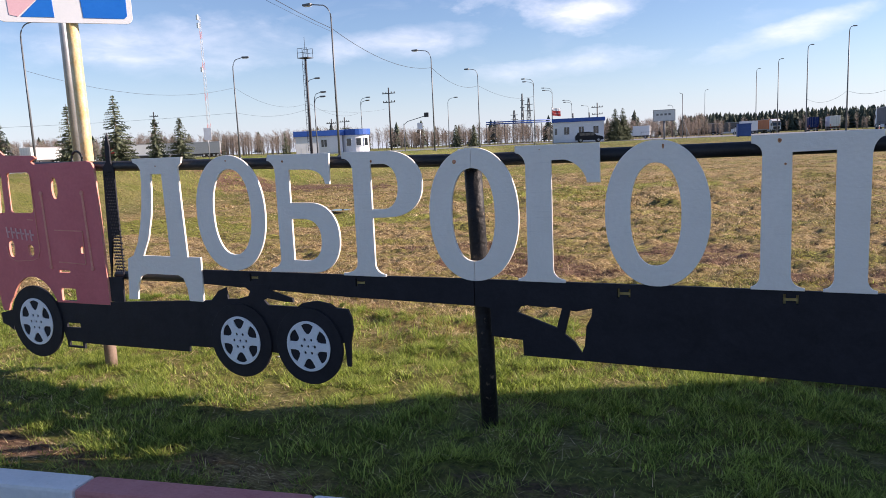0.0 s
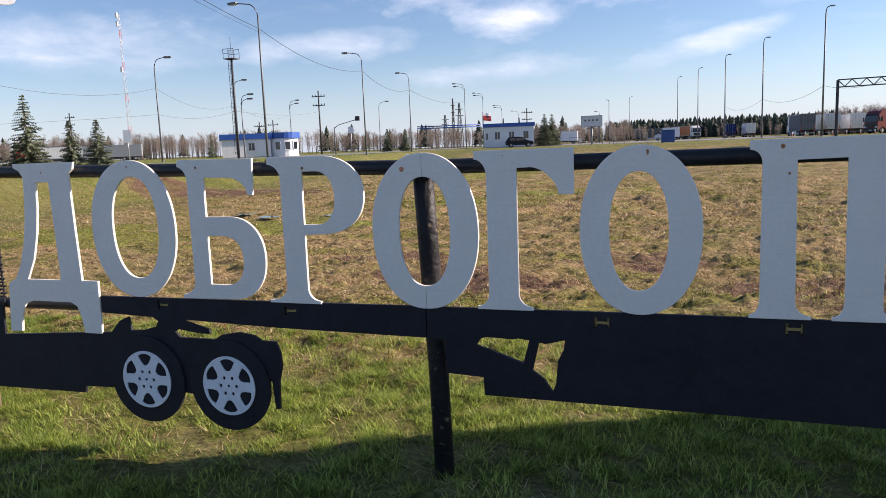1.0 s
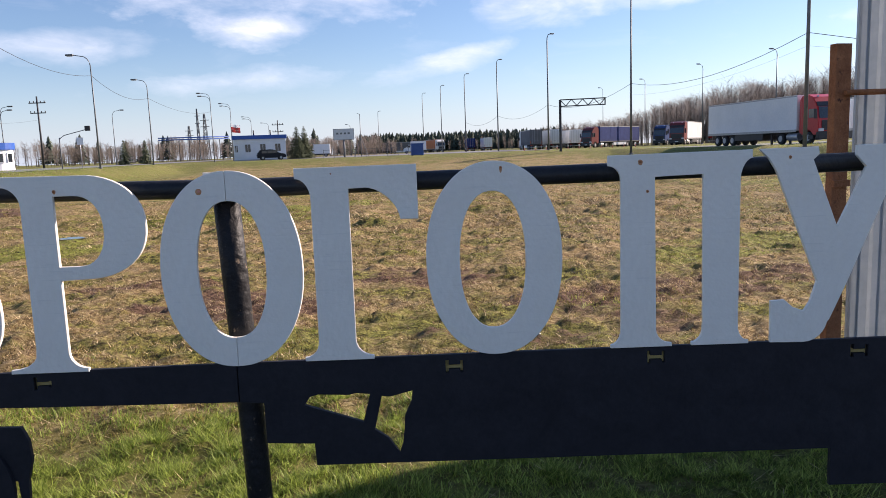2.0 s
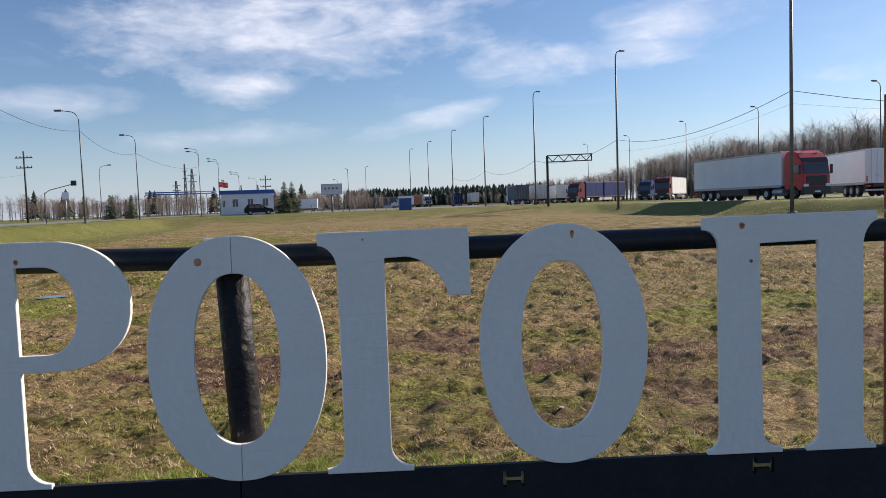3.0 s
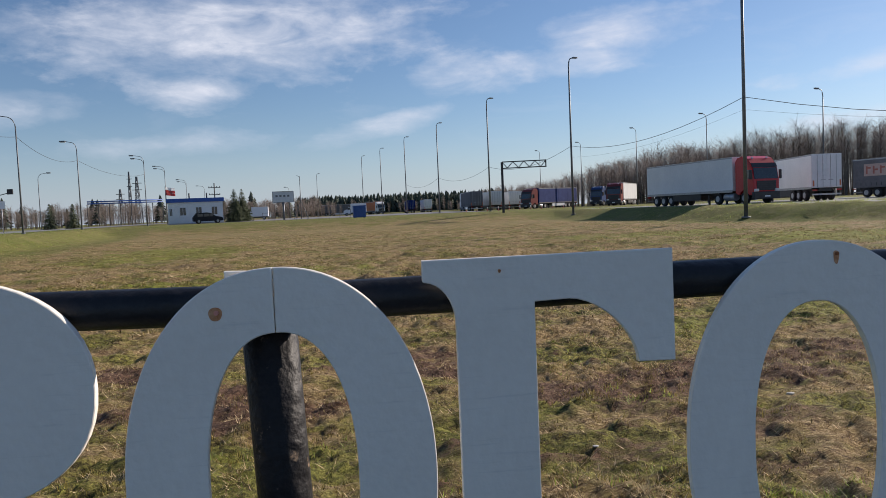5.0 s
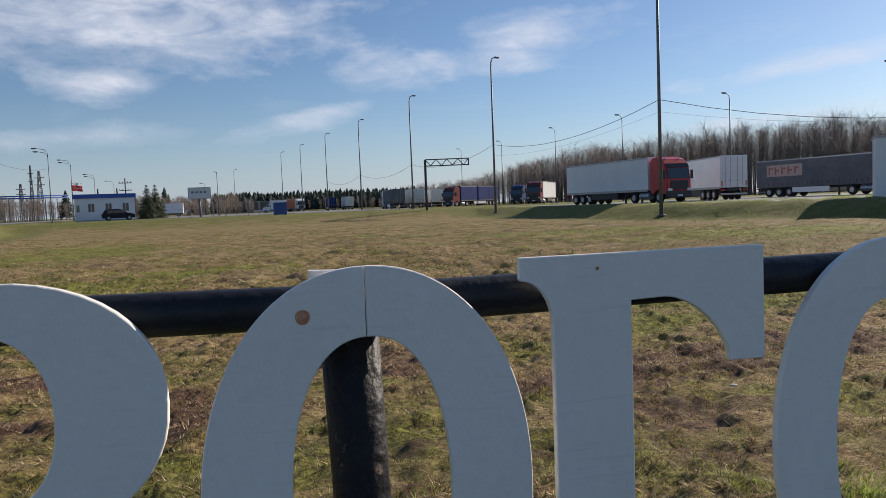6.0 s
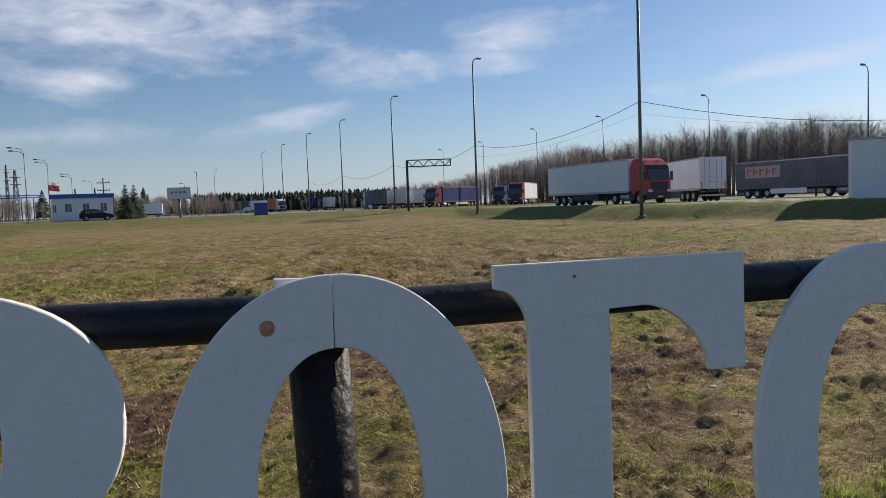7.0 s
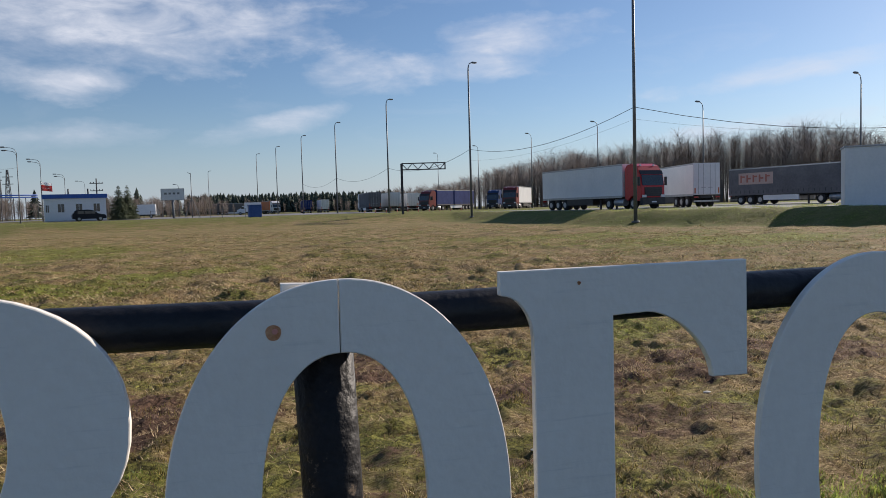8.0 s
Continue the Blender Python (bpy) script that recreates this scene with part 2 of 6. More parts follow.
mast_red = material("red_mast_paint", (0.45, 0.10, 0.09), (0.55, 0.15, 0.13), 2, 0.6)
puddle_water = material("still_water", (0.02, 0.03, 0.035), (0.04, 0.05, 0.055), 2, 0.04, spec=0.6, rough_var=0.02)
litter_white = material("pale_litter", (0.42, 0.41, 0.38), (0.55, 0.54, 0.5), 20, 0.7)


def field_material():
    """Mown meadow: straw, young green and bare soil in patches, with relief."""
    mt = bpy.data.materials.new("mown_meadow")
    mt.use_nodes = True
    nt = mt.node_tree
    N, L = nt.nodes.new, nt.links.new
    b = nt.nodes["Principled BSDF"]
    tc = N("ShaderNodeTexCoord")

    def nz(s, d, r=0.6, stretch=None):
        n = N("ShaderNodeTexNoise")
        n.inputs["Scale"].default_value, n.inputs["Detail"].default_value, n.inputs["Roughness"].default_value = s, d, r
        if stretch:
            mp = N("ShaderNodeMapping")
            mp.inputs["Scale"].default_value = stretch
            mp.inputs["Rotation"].default_value = (0, 0, radians(14))
            L(tc.outputs["Object"], mp.inputs["Vector"])
            L(mp.outputs[0], n.inputs["Vector"])
        else:
            L(tc.outputs["Object"], n.inputs["Vector"])
        return n.outputs[0]

    def ramp(v, p0, p1, c0, c1):
        n = N("ShaderNodeValToRGB")
        n.color_ramp.elements[0].position, n.color_ramp.elements[1].position = p0, p1
        n.color_ramp.elements[0].color, n.color_ramp.elements[1].color = (*c0, 1), (*c1, 1)
        L(v, n.inputs[0])
        return n.outputs[0]

    def mix(f, a, c):
        n = N("ShaderNodeMix")
        n.data_type = "RGBA"
        L(f, n.inputs["Factor"])
        L(a, n.inputs["A"])
        L(c, n.inputs["B"])
        return n.outputs["Result"]

    def rng(v, a, c):
        n = N("ShaderNodeMapRange")
        n.inputs["From Min"].default_value, n.inputs["From Max"].default_value = a, c
        L(v, n.inputs["Value"])
        return n.outputs[0]
    def nz_turn(s_, angle):
        mp, n = N("ShaderNodeMapping"), N("ShaderNodeTexNoise")
        mp.inputs["Rotation"].default_value, mp.inputs["Scale"].default_value = (0, 0, radians(angle)), (1.0, 4.5, 1)
        L(tc.outputs["Object"], mp.inputs["Vector"])
        L(mp.outputs[0], n.inputs["Vector"])
        n.inputs["Scale"].default_value, n.inputs["Detail"].default_value, n.inputs["Roughness"].default_value = s_, 5, 0.7
        return n.outputs[0]

    def stored(name):
        n = N("ShaderNodeAttribute")
        n.attribute_name = name
        return n.outputs["Fac"]

    def calc(op, x, y, clamp=True):
        n = N("ShaderNodeMath")
        n.operation, n.use_clamp = op, clamp
        for i, v in enumerate((x, y)):
            if isinstance(v, (int, float)):
                n.inputs[i].default_value = v
            else:
                L(v, n.inputs[i])
        return n.outputs[0]
    # lying straw in three directions; dark thatch in the gaps, coloured darker for their shade
    fibre = calc("MAXIMUM", calc("MAXIMUM", nz_turn(17, 12), nz_turn(15, 68)), nz_turn(16, -48))
    straw = mix(rng(nz(5.0, 6, 0.7), 0.36, 0.62), ramp(fibre, 0.53, 0.66, (0.21, 0.137, 0.066), (0.78, 0.61, 0.36)), ramp(fibre, 0.55, 0.70, (0.27, 0.185, 0.078), (0.62, 0.48, 0.22)))
    green = ramp(nz(30, 8, 0.75), 0.40, 0.60, (0.08, 0.082, 0.020), (0.37, 0.34, 0.085))
    soil = ramp(nz(22, 8, 0.75), 0.38, 0.66, (0.042, 0.022, 0.014), (0.27, 0.165, 0.108))
    straw = mix(rng(nz(12, 6, 0.72), 0.38, 0.48), ramp(nz(40, 4, 0.7), 0.4, 0.65, (0.055, 0.030, 0.018), (0.17, 0.098, 0.054)), straw)
    green = mix(rng(nz(13, 6, 0.72), 0.43, 0.53), ramp(nz(42, 4, 0.7), 0.4, 0.65, (0.035, 0.030, 0.012), (0.12, 0.10, 0.035)), green)
    patch = rng(calc("ADD", nz(0.75, 9, 0.72, (0.7, 1.4, 1)), calc("MULTIPLY", stored("lush"), 0.25)), 0.45, 0.58)
    big = nz(0.09, 5, 0.6, (0.6, 1.7, 1))
    c = mix(patch, straw, green)
    c = mix(rng(calc("ADD", nz(0.95, 9, 0.75, (0.8, 1.5, 1)), calc("MULTIPLY", stored("bare"), 0.22)), 0.60, 0.67), c, soil)
    c = mix(calc("MULTIPLY", stored("lush"), rng(nz(7, 8, 0.7), 0.40, 0.56)), c, ramp(nz(28, 8, 0.75), 0.38, 0.62, (0.07, 0.085, 0.012), (0.36, 0.38, 0.07)))
    # verge and banks: greener where the stored mask says so
    at = N("ShaderNodeAttribute")
    at.attribute_name = "verge"
    vm = N("ShaderNodeMath")
    vm.operation = "MULTIPLY_ADD"
    vm.inputs[1].default_value, vm.inputs[2].default_value = 1.0, -0.22
    L(at.outputs["Fac"], vm.inputs[0])
    vv = N("ShaderNodeMath")
    vv.operation = "ADD"
    vv.use_clamp = True
    L(vm.outputs[0], vv.inputs[0])
    L(rng(big, 0.50, 0.85), vv.inputs[1])
    lush = ramp(nz(24, 8, 0.75), 0.37, 0.64, (0.045, 0.055, 0.012), (0.20, 0.235, 0.045))
    fade = N("ShaderNodeMath")
    fade.operation = "MULTIPLY"
    L(calc("SUBTRACT", 0.80, stored("bare")), fade.inputs[1])
    L(vv.outputs[0], fade.inputs[0])
    c = mix(fade.outputs[0], c, lush)
    L(c, b.inputs["Base Color"])
    b.inputs["Roughness"].default_value = 0.92
    b.inputs["Specular IOR Level"].default_value = 0.2
    bp = N("ShaderNodeBump")
    bp.inputs["Strength"].default_value, bp.inputs["Distance"].default_value = 0.9, 0.15
    hs = N("ShaderNodeMath")
    hs.operation = "MULTIPLY_ADD"
    hs.inputs[1].default_value = 0.20
    L(nz(30, 8, 0.75), hs.inputs[0])
    L(nz(3.2, 10, 0.70, (0.8, 1.3, 1)), hs.inputs[2])
    L(hs.outputs[0], bp.inputs["Height"])
    L(bp.outputs[0], b.inputs["Normal"])
    return mt


meadow = field_material()


# ---------------------------------------------------------------- mesh helpers
def mesh_of(name, verts, faces, mat, smooth=False):
    me = bpy.data.meshes.new(name)
    me.from_pydata([tuple(v) for v in verts], [], faces)
    me.materials.append(mat)
    if smooth:
        me.polygons.foreach_set("use_smooth", [True] * len(me.polygons))
    me.update()
    return me


def part(name, bm, mat, parent=None, label=""):
    """Links a bmesh as one mesh object under a thing or a part."""
    me = bpy.data.meshes.new(name)
    bmesh.ops.recalc_face_normals(bm, faces=bm.faces)
    bm.to_mesh(me)
    bm.free()
    me.materials.append(mat)
    ob = new(name, me)
    ob.parent = parent
    return tagged(ob, label)


def box(bm, x0, x1, y0, y1, z0, z1, bevel=0.0):
    r = bmesh.ops.create_cube(bm, size=1.0)
    vs = r["verts"]
    for v in vs:
        v.co = Vector(((x0 + x1) / 2 + v.co.x * (x1 - x0), (y0 + y1) / 2 + v.co.y * (y1 - y0), (z0 + z1) / 2 + v.co.z * (z1 - z0)))
    if bevel:
        es = list({e for v in vs for e in v.link_edges})
        bmesh.ops.bevel(bm, geom=es, offset=bevel, segments=2, affect="EDGES", profile=0.6)
    return bm


def boxed(*a, bevel=0.0):
    return box(bmesh.new(), *a, bevel=bevel)


def tube(bm, pts, r, sides=10, r_end=None):
    """A round bar along points, tapering from r to r_end, closed at both ends."""
    pts = [Vector(p) for p in pts]
    rings = []
    for i, p in enumerate(pts):
        d = (pts[min(i + 1, len(pts) - 1)] - pts[max(i - 1, 0)]).normalized()
        a = d.orthogonal().normalized() if abs(d.z) > 0.9 else d.cross(Vector((0, 0, 1))).normalized()
        b = d.cross(a)
        rr = r if r_end is None else r + (r_end - r) * i / (len(pts) - 1)
        rings.append([bm.verts.new(p + rr * (a * math.cos(2 * math.pi * k / sides) + b * math.sin(2 * math.pi * k / sides))) for k in range(sides)])
    for q, s in zip(rings, rings[1:]):
        for k in range(sides):
            f = bm.faces.new((q[k], q[(k + 1) % sides], s[(k + 1) % sides], s[k]))
            f.smooth = sides > 6
    bm.faces.new(rings[0][::-1])
    bm.faces.new(rings[-1])
    return bm


def tubed(pts, r, sides=10, r_end=None):
    return tube(bmesh.new(), pts, r, sides, r_end)


def disc(bm, c, axis, r, depth, sides=24, r_in=0.0):
    """A wheel-like drum round c, or a ring when r_in is given."""
    c, ax = Vector(c), Vector(axis).normalized()
    a = ax.orthogonal().normalized()
    b = ax.cross(a)
    ring = lambda rr, off: [bm.verts.new(c + ax * off + rr * (a * math.cos(2 * math.pi * k / sides) + b * math.sin(2 * math.pi * k / sides))) for k in range(sides)]
    h, e = depth / 2, min(depth * 0.18, r * 0.12)
    loops = [ring(r - e, -h), ring(r, -h + e), ring(r, h - e), ring(r - e, h)]
    if r_in:
        loops = loops + [ring(r_in, h), ring(r_in, -h)]
        loops.append(loops[0])
    for q, s in zip(loops, loops[1:]):
        for k in range(sides):
            bm.faces.new((q[k], q[(k + 1) % sides], s[(k + 1) % sides], s[k]))
    if not r_in:
        bm.faces.new(loops[0][::-1])
        bm.faces.new(loops[-1])
    return bm


def plate(name, outlines, y_front, thick, mat, parent=None, label="", bevel=0.0015, edge_mat=None):
    """A board cut along closed outlines in x and z (the first is the rim, the rest are holes); front face at y_front."""
    cu = bpy.data.curves.new(name, "CURVE")
    cu.dimensions, cu.fill_mode = "2D", "BOTH"
    cu.extrude, cu.bevel_depth, cu.bevel_resolution = thick / 2 - bevel, bevel, 0
    cu.offset = -bevel
    for o in outlines:
        sp = cu.splines.new("POLY")
        sp.points.add(len(o) - 1)
        for p, (x, z) in zip(sp.points, o):
            p.co = (x, z, 0, 1)
        sp.use_cyclic_u = True
    tmp = new(name, cu)
    me = bpy.data.meshes.new_from_object(tmp)
    bpy.data.objects.remove(tmp)
    me.name = name
    me.transform(Matrix.Translation((0, y_front + thick / 2, 0)) @ Matrix.Rotation(radians(90), 4, "X"))
    me.materials.clear()
    me.materials.append(mat)
    if edge_mat:
        me.materials.append(edge_mat)
        for p in me.polygons:
            p.material_index = 0 if abs(p.normal.y) > 0.9 else 1
    me.polygons.foreach_set("use_smooth", [False] * len(me.polygons))
    ob = new(name, me)
    ob.parent = parent
    return tagged(ob, label)


def oval(cx, cz, rx, rz, n=72, p=2.0, a0=0, a1=360, tilt=0.0):
    """Points of a superellipse, from angle a0 to a1."""
    full = abs(a1 - a0) >= 360
    out = []
    for i in range(n if full else n + 1):
        t = radians(a0 + (a1 - a0) * i / n)
        c, s = math.cos(t), math.sin(t)
        out.append((cx + rx * math.copysign(abs(c) ** (2 / p), c) + tilt * s * rz, cz + rz * math.copysign(abs(s) ** (2 / p), s)))
    return out


def rounded(x0, x1, z0, z1, r, n=5):
    out = []
    for cx, cz, a in ((x1 - r, z1 - r, 0), (x0 + r, z1 - r, 90), (x0 + r, z0 + r, 180), (x1 - r, z0 + r, 270)):
        out += [(cx + r * math.cos(radians(a + 90 * i / n)), cz + r * math.sin(radians(a + 90 * i / n))) for i in range(n + 1)]
    return out


def thing(name, at, label, category, group="", turn=0.0, kind=""):
    e = new(name)
    e.empty_display_size = 0.1
    e.matrix_world = pose(*at, 0, 0, turn)
    return tagged(e, label, category, group, kind)


# ---------------------------------------------------------------- ground
def smooth(t):
    t = np.clip(t, 0, 1)
    return t * t * (3 - 2 * t)


KERB_P, KERB_D = np.array((-2.02, -1.30)), np.array((0.985, 0.173))


def kerb_side(x, y):
    """Metres from the kerb's back edge: positive on the grass."""
    return -(x - KERB_P[0]) * KERB_D[1] + (y - KERB_P[1]) * KERB_D[0]


def lot_edge(y):
    return np.interp(y, [-400, 10, 30, 44, 75, 103, 133, 160, 300], [90, 56, 35.4, 26.4, 24.2, 18.4, 13.4, 7.8, -18])


def road_edge(y):
    return np.interp(y, [-400, 0, 36, 58, 80, 109, 160, 400], [-40, -20, -24.5, -28, -31.5, -35.5, -42, -66])


LATTICE = np.random.default_rng(7).random((128, 128))
# hollows and patches of the meadow: x, y, half sizes, strength
LUSH = [(0.6, 4.2, 0.8, 0.35, 0.35), (-0.7, 3.4, 0.7, 0.5, 0.4), (3.5, 3.7, 0.9, 0.4, 0.2), (1.1, 3.1, 1.4, 0.4, 0.25), (-5.0, 16.0, 1.8, 1.6, 1.0), (-2.8, 19.4, 2.6, 1.0, 0.9), (-9.8, 34.0, 3.0, 6.0, 0.7),
        (-11.0, 8.6, 2.6, 1.5, 0.8), (-7.6, 10.5, 2.2, 1.3, 0.9), (4.2, 7.3, 0.9, 0.6, 0.6), (6.2, 8.6, 1.5, 0.7, 0.6), (18.0, 24.0, 6.0, 2.6, 1.0), (14.5, 31.0, 5.0, 2.0, 0.7), (-31.0, 26.0, 5.0, 4.0, 0.8)]
BARE = [(1.5, 3.1, 1.2, 0.45, 0.6), (2.6, 3.7, 1.0, 0.4, 0.65), (0.2, 3.0, 0.5, 0.3, 0.5), (-1.4, 4.9, 1.0, 0.7, 0.9), (0.2, 6.3, 1.1, 0.5, 0.8), (-17.0, 21.0, 5.5, 2.2, 1.0), (5.2, 5.4, 1.6, 0.8, 0.9), (2.7, 5.0, 1.1, 0.5, 0.8), (-2.8, 6.0, 1.0, 0.6, 0.7), (-2.3, -1.02, 0.8, 0.16, 0.9), (-0.9, -0.85, 0.5, 0.12, 0.7), (0.6, -0.6, 0.5, 0.12, 0.6), (-3.4, -0.9, 0.6, 0.2, 0.8)]
HOLES = [(0.1, 6.4, 0.28, 0.16, 0.09), (-6.4, 18.4, 0.8, 0.45, 0.16), (2.45, 4.75, 0.30, 0.13, 0.07), (3.1, 4.0, 0.16, 0.12, 0.06), (0.75, 4.05, 0.30, 0.10, 0.07), (-8.2, 12.0, 2.0, 2.4, 0.06)]


def grain(x, y, f, k=0):
    """Smooth random relief between 0 and 1 with about f waves a metre."""
    c, q = math.cos(0.7 + 1.3 * k), math.sin(0.7 + 1.3 * k)
    u, v = (x * c + y * q) * f + 17.3 * k, (y * c - x * q) * f + 5.9 * k
    i, j = np.floor(u).astype(int), np.floor(v).astype(int)
    a, b = smooth(u - i), smooth(v - j)
    g = lambda p, r: LATTICE[(i + p) % 128, (j + r) % 128]
    return (g(0, 0) * (1 - a) + g(1, 0) * a) * (1 - b) + (g(0, 1) * (1 - a) + g(1, 1) * a) * b


def blots(x, y, spots_):
    """Soft-edged ragged patches, 0 to 1."""
    out = np.zeros_like(np.asarray(x, float))
    rag = 0.9 * (grain(x, y, 1.1, 3) - 0.5) + 0.6 * (grain(x, y, 2.7, 4) - 0.5)
    for cx, cy, rx, ry, k in spots_:
        r = np.sqrt(((x - cx) / rx) ** 2 + ((y - cy) / ry) ** 2)
        out = np.maximum(out, k * smooth((1.5 + rag - r) / 0.9))
    return out


def ground_z(x, y):
    x, y = np.asarray(x, float), np.asarray(y, float)
    lot = smooth((x - (lot_edge(y) - 4.6)) / 4.4) * 0.93 + 0.05 * np.exp(-((x - lot_edge(y)) / 1.1) ** 2)
    road = smooth((road_edge(y) + 5.0 - x) / 4.5) * 1.10
    far = smooth((y - 74) / 12) * 1.0
    z = np.maximum(np.maximum(lot, road), far)
    s = kerb_side(x, y)
    z = np.where(s < 0.02, np.minimum(z, -0.30), z)
    # gentle unevenness of the meadow
    wob = 0.035 * np.sin(x * 0.9 + 1.3 * np.sin(y * 0.5)) * np.sin(y * 0.8 + 0.6) * smooth((y - 1.2) / 3) * smooth((60 - y) / 20)
    for cx, cy, rx, ry, d in HOLES:
        wob = wob - d * np.exp(-((x - cx) / rx) ** 2 - ((y - cy) / ry) ** 2)
    # tussocks and clods close by, broader hay ridges further out
    verge = smooth((s - 0.05) / 0.3)
    near = smooth((22 - y) / 8) * smooth((18 - np.abs(x)) / 5) * verge * (0.45 + 0.55 * smooth((y - 0.8) / 1.5))
    clod = 0.060 * (grain(x, y, 2.3, 0) - 0.5) + 0.050 * (grain(x, y, 4.9, 1) - 0.5) + 0.064 * (np.abs(2 * grain(x, y, 8.3, 2) - 1) - 0.5)
    mid = smooth((70 - y) / 25) * smooth((60 - np.abs(x)) / 20) * smooth((y - 8) / 8)
    ridge = 0.13 * (grain(x, 1.4 * y, 0.8, 5) - 0.5) + 0.13 * (grain(x, 1.3 * y, 1.9, 6) - 0.5) + 0.09 * (grain(x, 1.2 * y, 4.1, 7) - 0.5) * smooth((34 - y) / 10)
    return z + wob + clod * near + ridge * mid


def graded(lo, a, b, hi, step, grow):
    mid = list(np.arange(a, b, step))
    up, d = [b], step
    while up[-1] < hi:
        d *= grow
        up.append(up[-1] + d)
    dn, d = [a], step
    while dn[-1] > lo:
        d *= grow
        dn.append(dn[-1] - d)
    return np.array(dn[:0:-1] + mid + up)


def make_ground():
    xs, ys = graded(-2600, -5, 7, 2600, 0.05, 1.028), graded(-700, -1.9, 8, 3000, 0.05, 1.018)
    X, Y = np.meshgrid(xs, ys)
    Z = ground_z(X, Y)
    verge = np.maximum(smooth((2.5 - Y) / 1.3), np.maximum(smooth((X - lot_edge(Y) + 7.5) / 3.0), smooth((road_edge(Y) + 9 - X) / 4)))
    verge = np.maximum(verge, smooth((Y - 76) / 8) * smooth((130 - Y) / 20))
    h, w = X.shape
    idx = np.arange(h * w).reshape(h, w)
    quads = np.stack([idx[:-1, :-1], idx[:-1, 1:], idx[1:, 1:], idx[1:, :-1]], -1).reshape(-1, 4)
    me = bpy.data.meshes.new("ground")
    me.from_pydata(np.stack([X, Y, Z], -1).reshape(-1, 3).tolist(), [], quads.tolist())
    me.polygons.foreach_set("use_smooth", [True] * len(me.polygons))
    at = me.attributes.new("verge", "FLOAT", "POINT")
    at.data.foreach_set("value", verge.reshape(-1))
    for name, spots_ in (("lush", LUSH), ("bare", BARE)):
        at = me.attributes.new(name, "FLOAT", "POINT")
        at.data.foreach_set("value", blots(X, Y, spots_).reshape(-1))
    me.materials.append(meadow)
    tagged(new("ground", me), "mown meadow with dry straw and young green grass", "ground", kind="structure")


make_ground()


def strip(name, left, right, z, ys, mat, label, category):
    """A paved sheet between two edges given as functions of y."""
    vs, fs = [], []
    for y in ys:
        vs += [(left(y), y, z), (right(y), y, z)]
    for i in range(len(ys) - 1):
        fs.append((2 * i, 2 * i + 1, 2 * i + 3, 2 * i + 2))
    return tagged(new(name, mesh_of(name, vs, fs, mat)), label, category, kind="structure")


strip("parking_lot", lambda y: float(lot_edge(y)) + 1.2, lambda y: float(lot_edge(y)) + 75, 0.955, list(range(-20, 200, 6)), lot_asphalt, "pale worn asphalt truck parking area", "parking lot")
strip("road", lambda y: float(road_edge(y)) - 14.5, lambda y: float(road_edge(y)) - 1.5, 1.135, list(range(-60, 330, 8)), lot_asphalt, "pale grey asphalt main road", "road")
strip("forecourt", lambda y: -30.0, lambda y: 20.0, 1.03, [112, 140, 170, 200], lot_asphalt, "pale asphalt yard beyond the meadow", "yard")


def make_near_road():
    p, d = Vector((*KERB_P, 0)), Vector((*KERB_D, 0))
    n = Vector((-d.y, d.x, 0))
    a, b = p - d * 60, p + d * 60
    vs = [a - n * 0.16, b - n * 0.16, b - n * 12, a - n * 12]
    tagged(new("access_road", mesh_of("access_road", [(v.x, v.y, -0.09) for v in vs], [(0, 1, 2, 3)], asphalt)), "dark asphalt access road beside the kerb", "road", kind="structure")
    kerb = thing("kerb", (*KERB_P, 0), "concrete kerb painted in white and red lengths", "kerb", kind="structure", turn=math.degrees(math.atan2(d.y, d.x)))
    bm0 = boxed(0.004, 1.106, -0.15, 0.0, -0.28, 0.055, bevel=0.018)
    stone = part("kerb_stone", bm0, kerb_white, kerb)
    red_me = stone.data.copy()
    red_me.materials.clear()
    red_me.materials.append(kerb_red)
    first = -5
    stone.location.x = 0.55 + 1.11 * first
    for i in range(first + 1, 8):
        o = new("kerb_stone", stone.data if (i + 1) % 2 == 0 else red_me)
        o.parent = kerb
        o.location.x = 0.55 + 1.11 * i


make_near_road()


# ---------------------------------------------------------------- the greeting sign
Z0, Z1 = 0.815, 1.496            # foot and head of the letters
LETTER_GROUP = "white letters of the greeting sign"
LETTER_T = 0.015


def letter(name, outlines, label, x, rust=()):
    ob = thing("letter", (x, 0, Z0), label, "letter", LETTER_GROUP)
    b = plate("board", [[(px - x, pz - Z0) for px, pz in o] for o in outlines], 0, LETTER_T, white_ply, ob)
    for rx, rz, rr, drip in rust:
        bm = bmesh.new()
        pts = [(rx - x + rr * (1 + 0.07 * math.sin(3 * a + rx)) * math.cos(a), rz - Z0 + rr * (1 + 0.06 * math.cos(2 * a + rz)) * math.sin(a) * (1 if math.sin(a) > 0 else 1 + drip)) for a in [2 * math.pi * k / 28 for k in range(28)]]
        lo = [bm.verts.new((px, -0.0012, pz)) for px, pz in pts]
        hi = [bm.verts.new((px, 0.001, pz)) for px, pz in pts]
        bm.faces.new(lo)
        for k in range(28):
            bm.faces.new((lo[k], lo[(k + 1) % 28], hi[(k + 1) % 28], hi[k]))
        part("rust_stain", bm, rust_stain, ob, "orange rust bleeding from a screw")
        bm = disc(bmesh.new(), (rx - x, -0.003, rz - Z0), (0, 1, 0), min(0.0045, rr * 0.6), 0.004, 10)
        part("screw", bm, rust_steel, ob)
    return ob


def arc(cx, cz, rx, rz, a0, a1, n=10):
    return oval(cx, cz, rx, rz, n, 2.0, a0, a1)


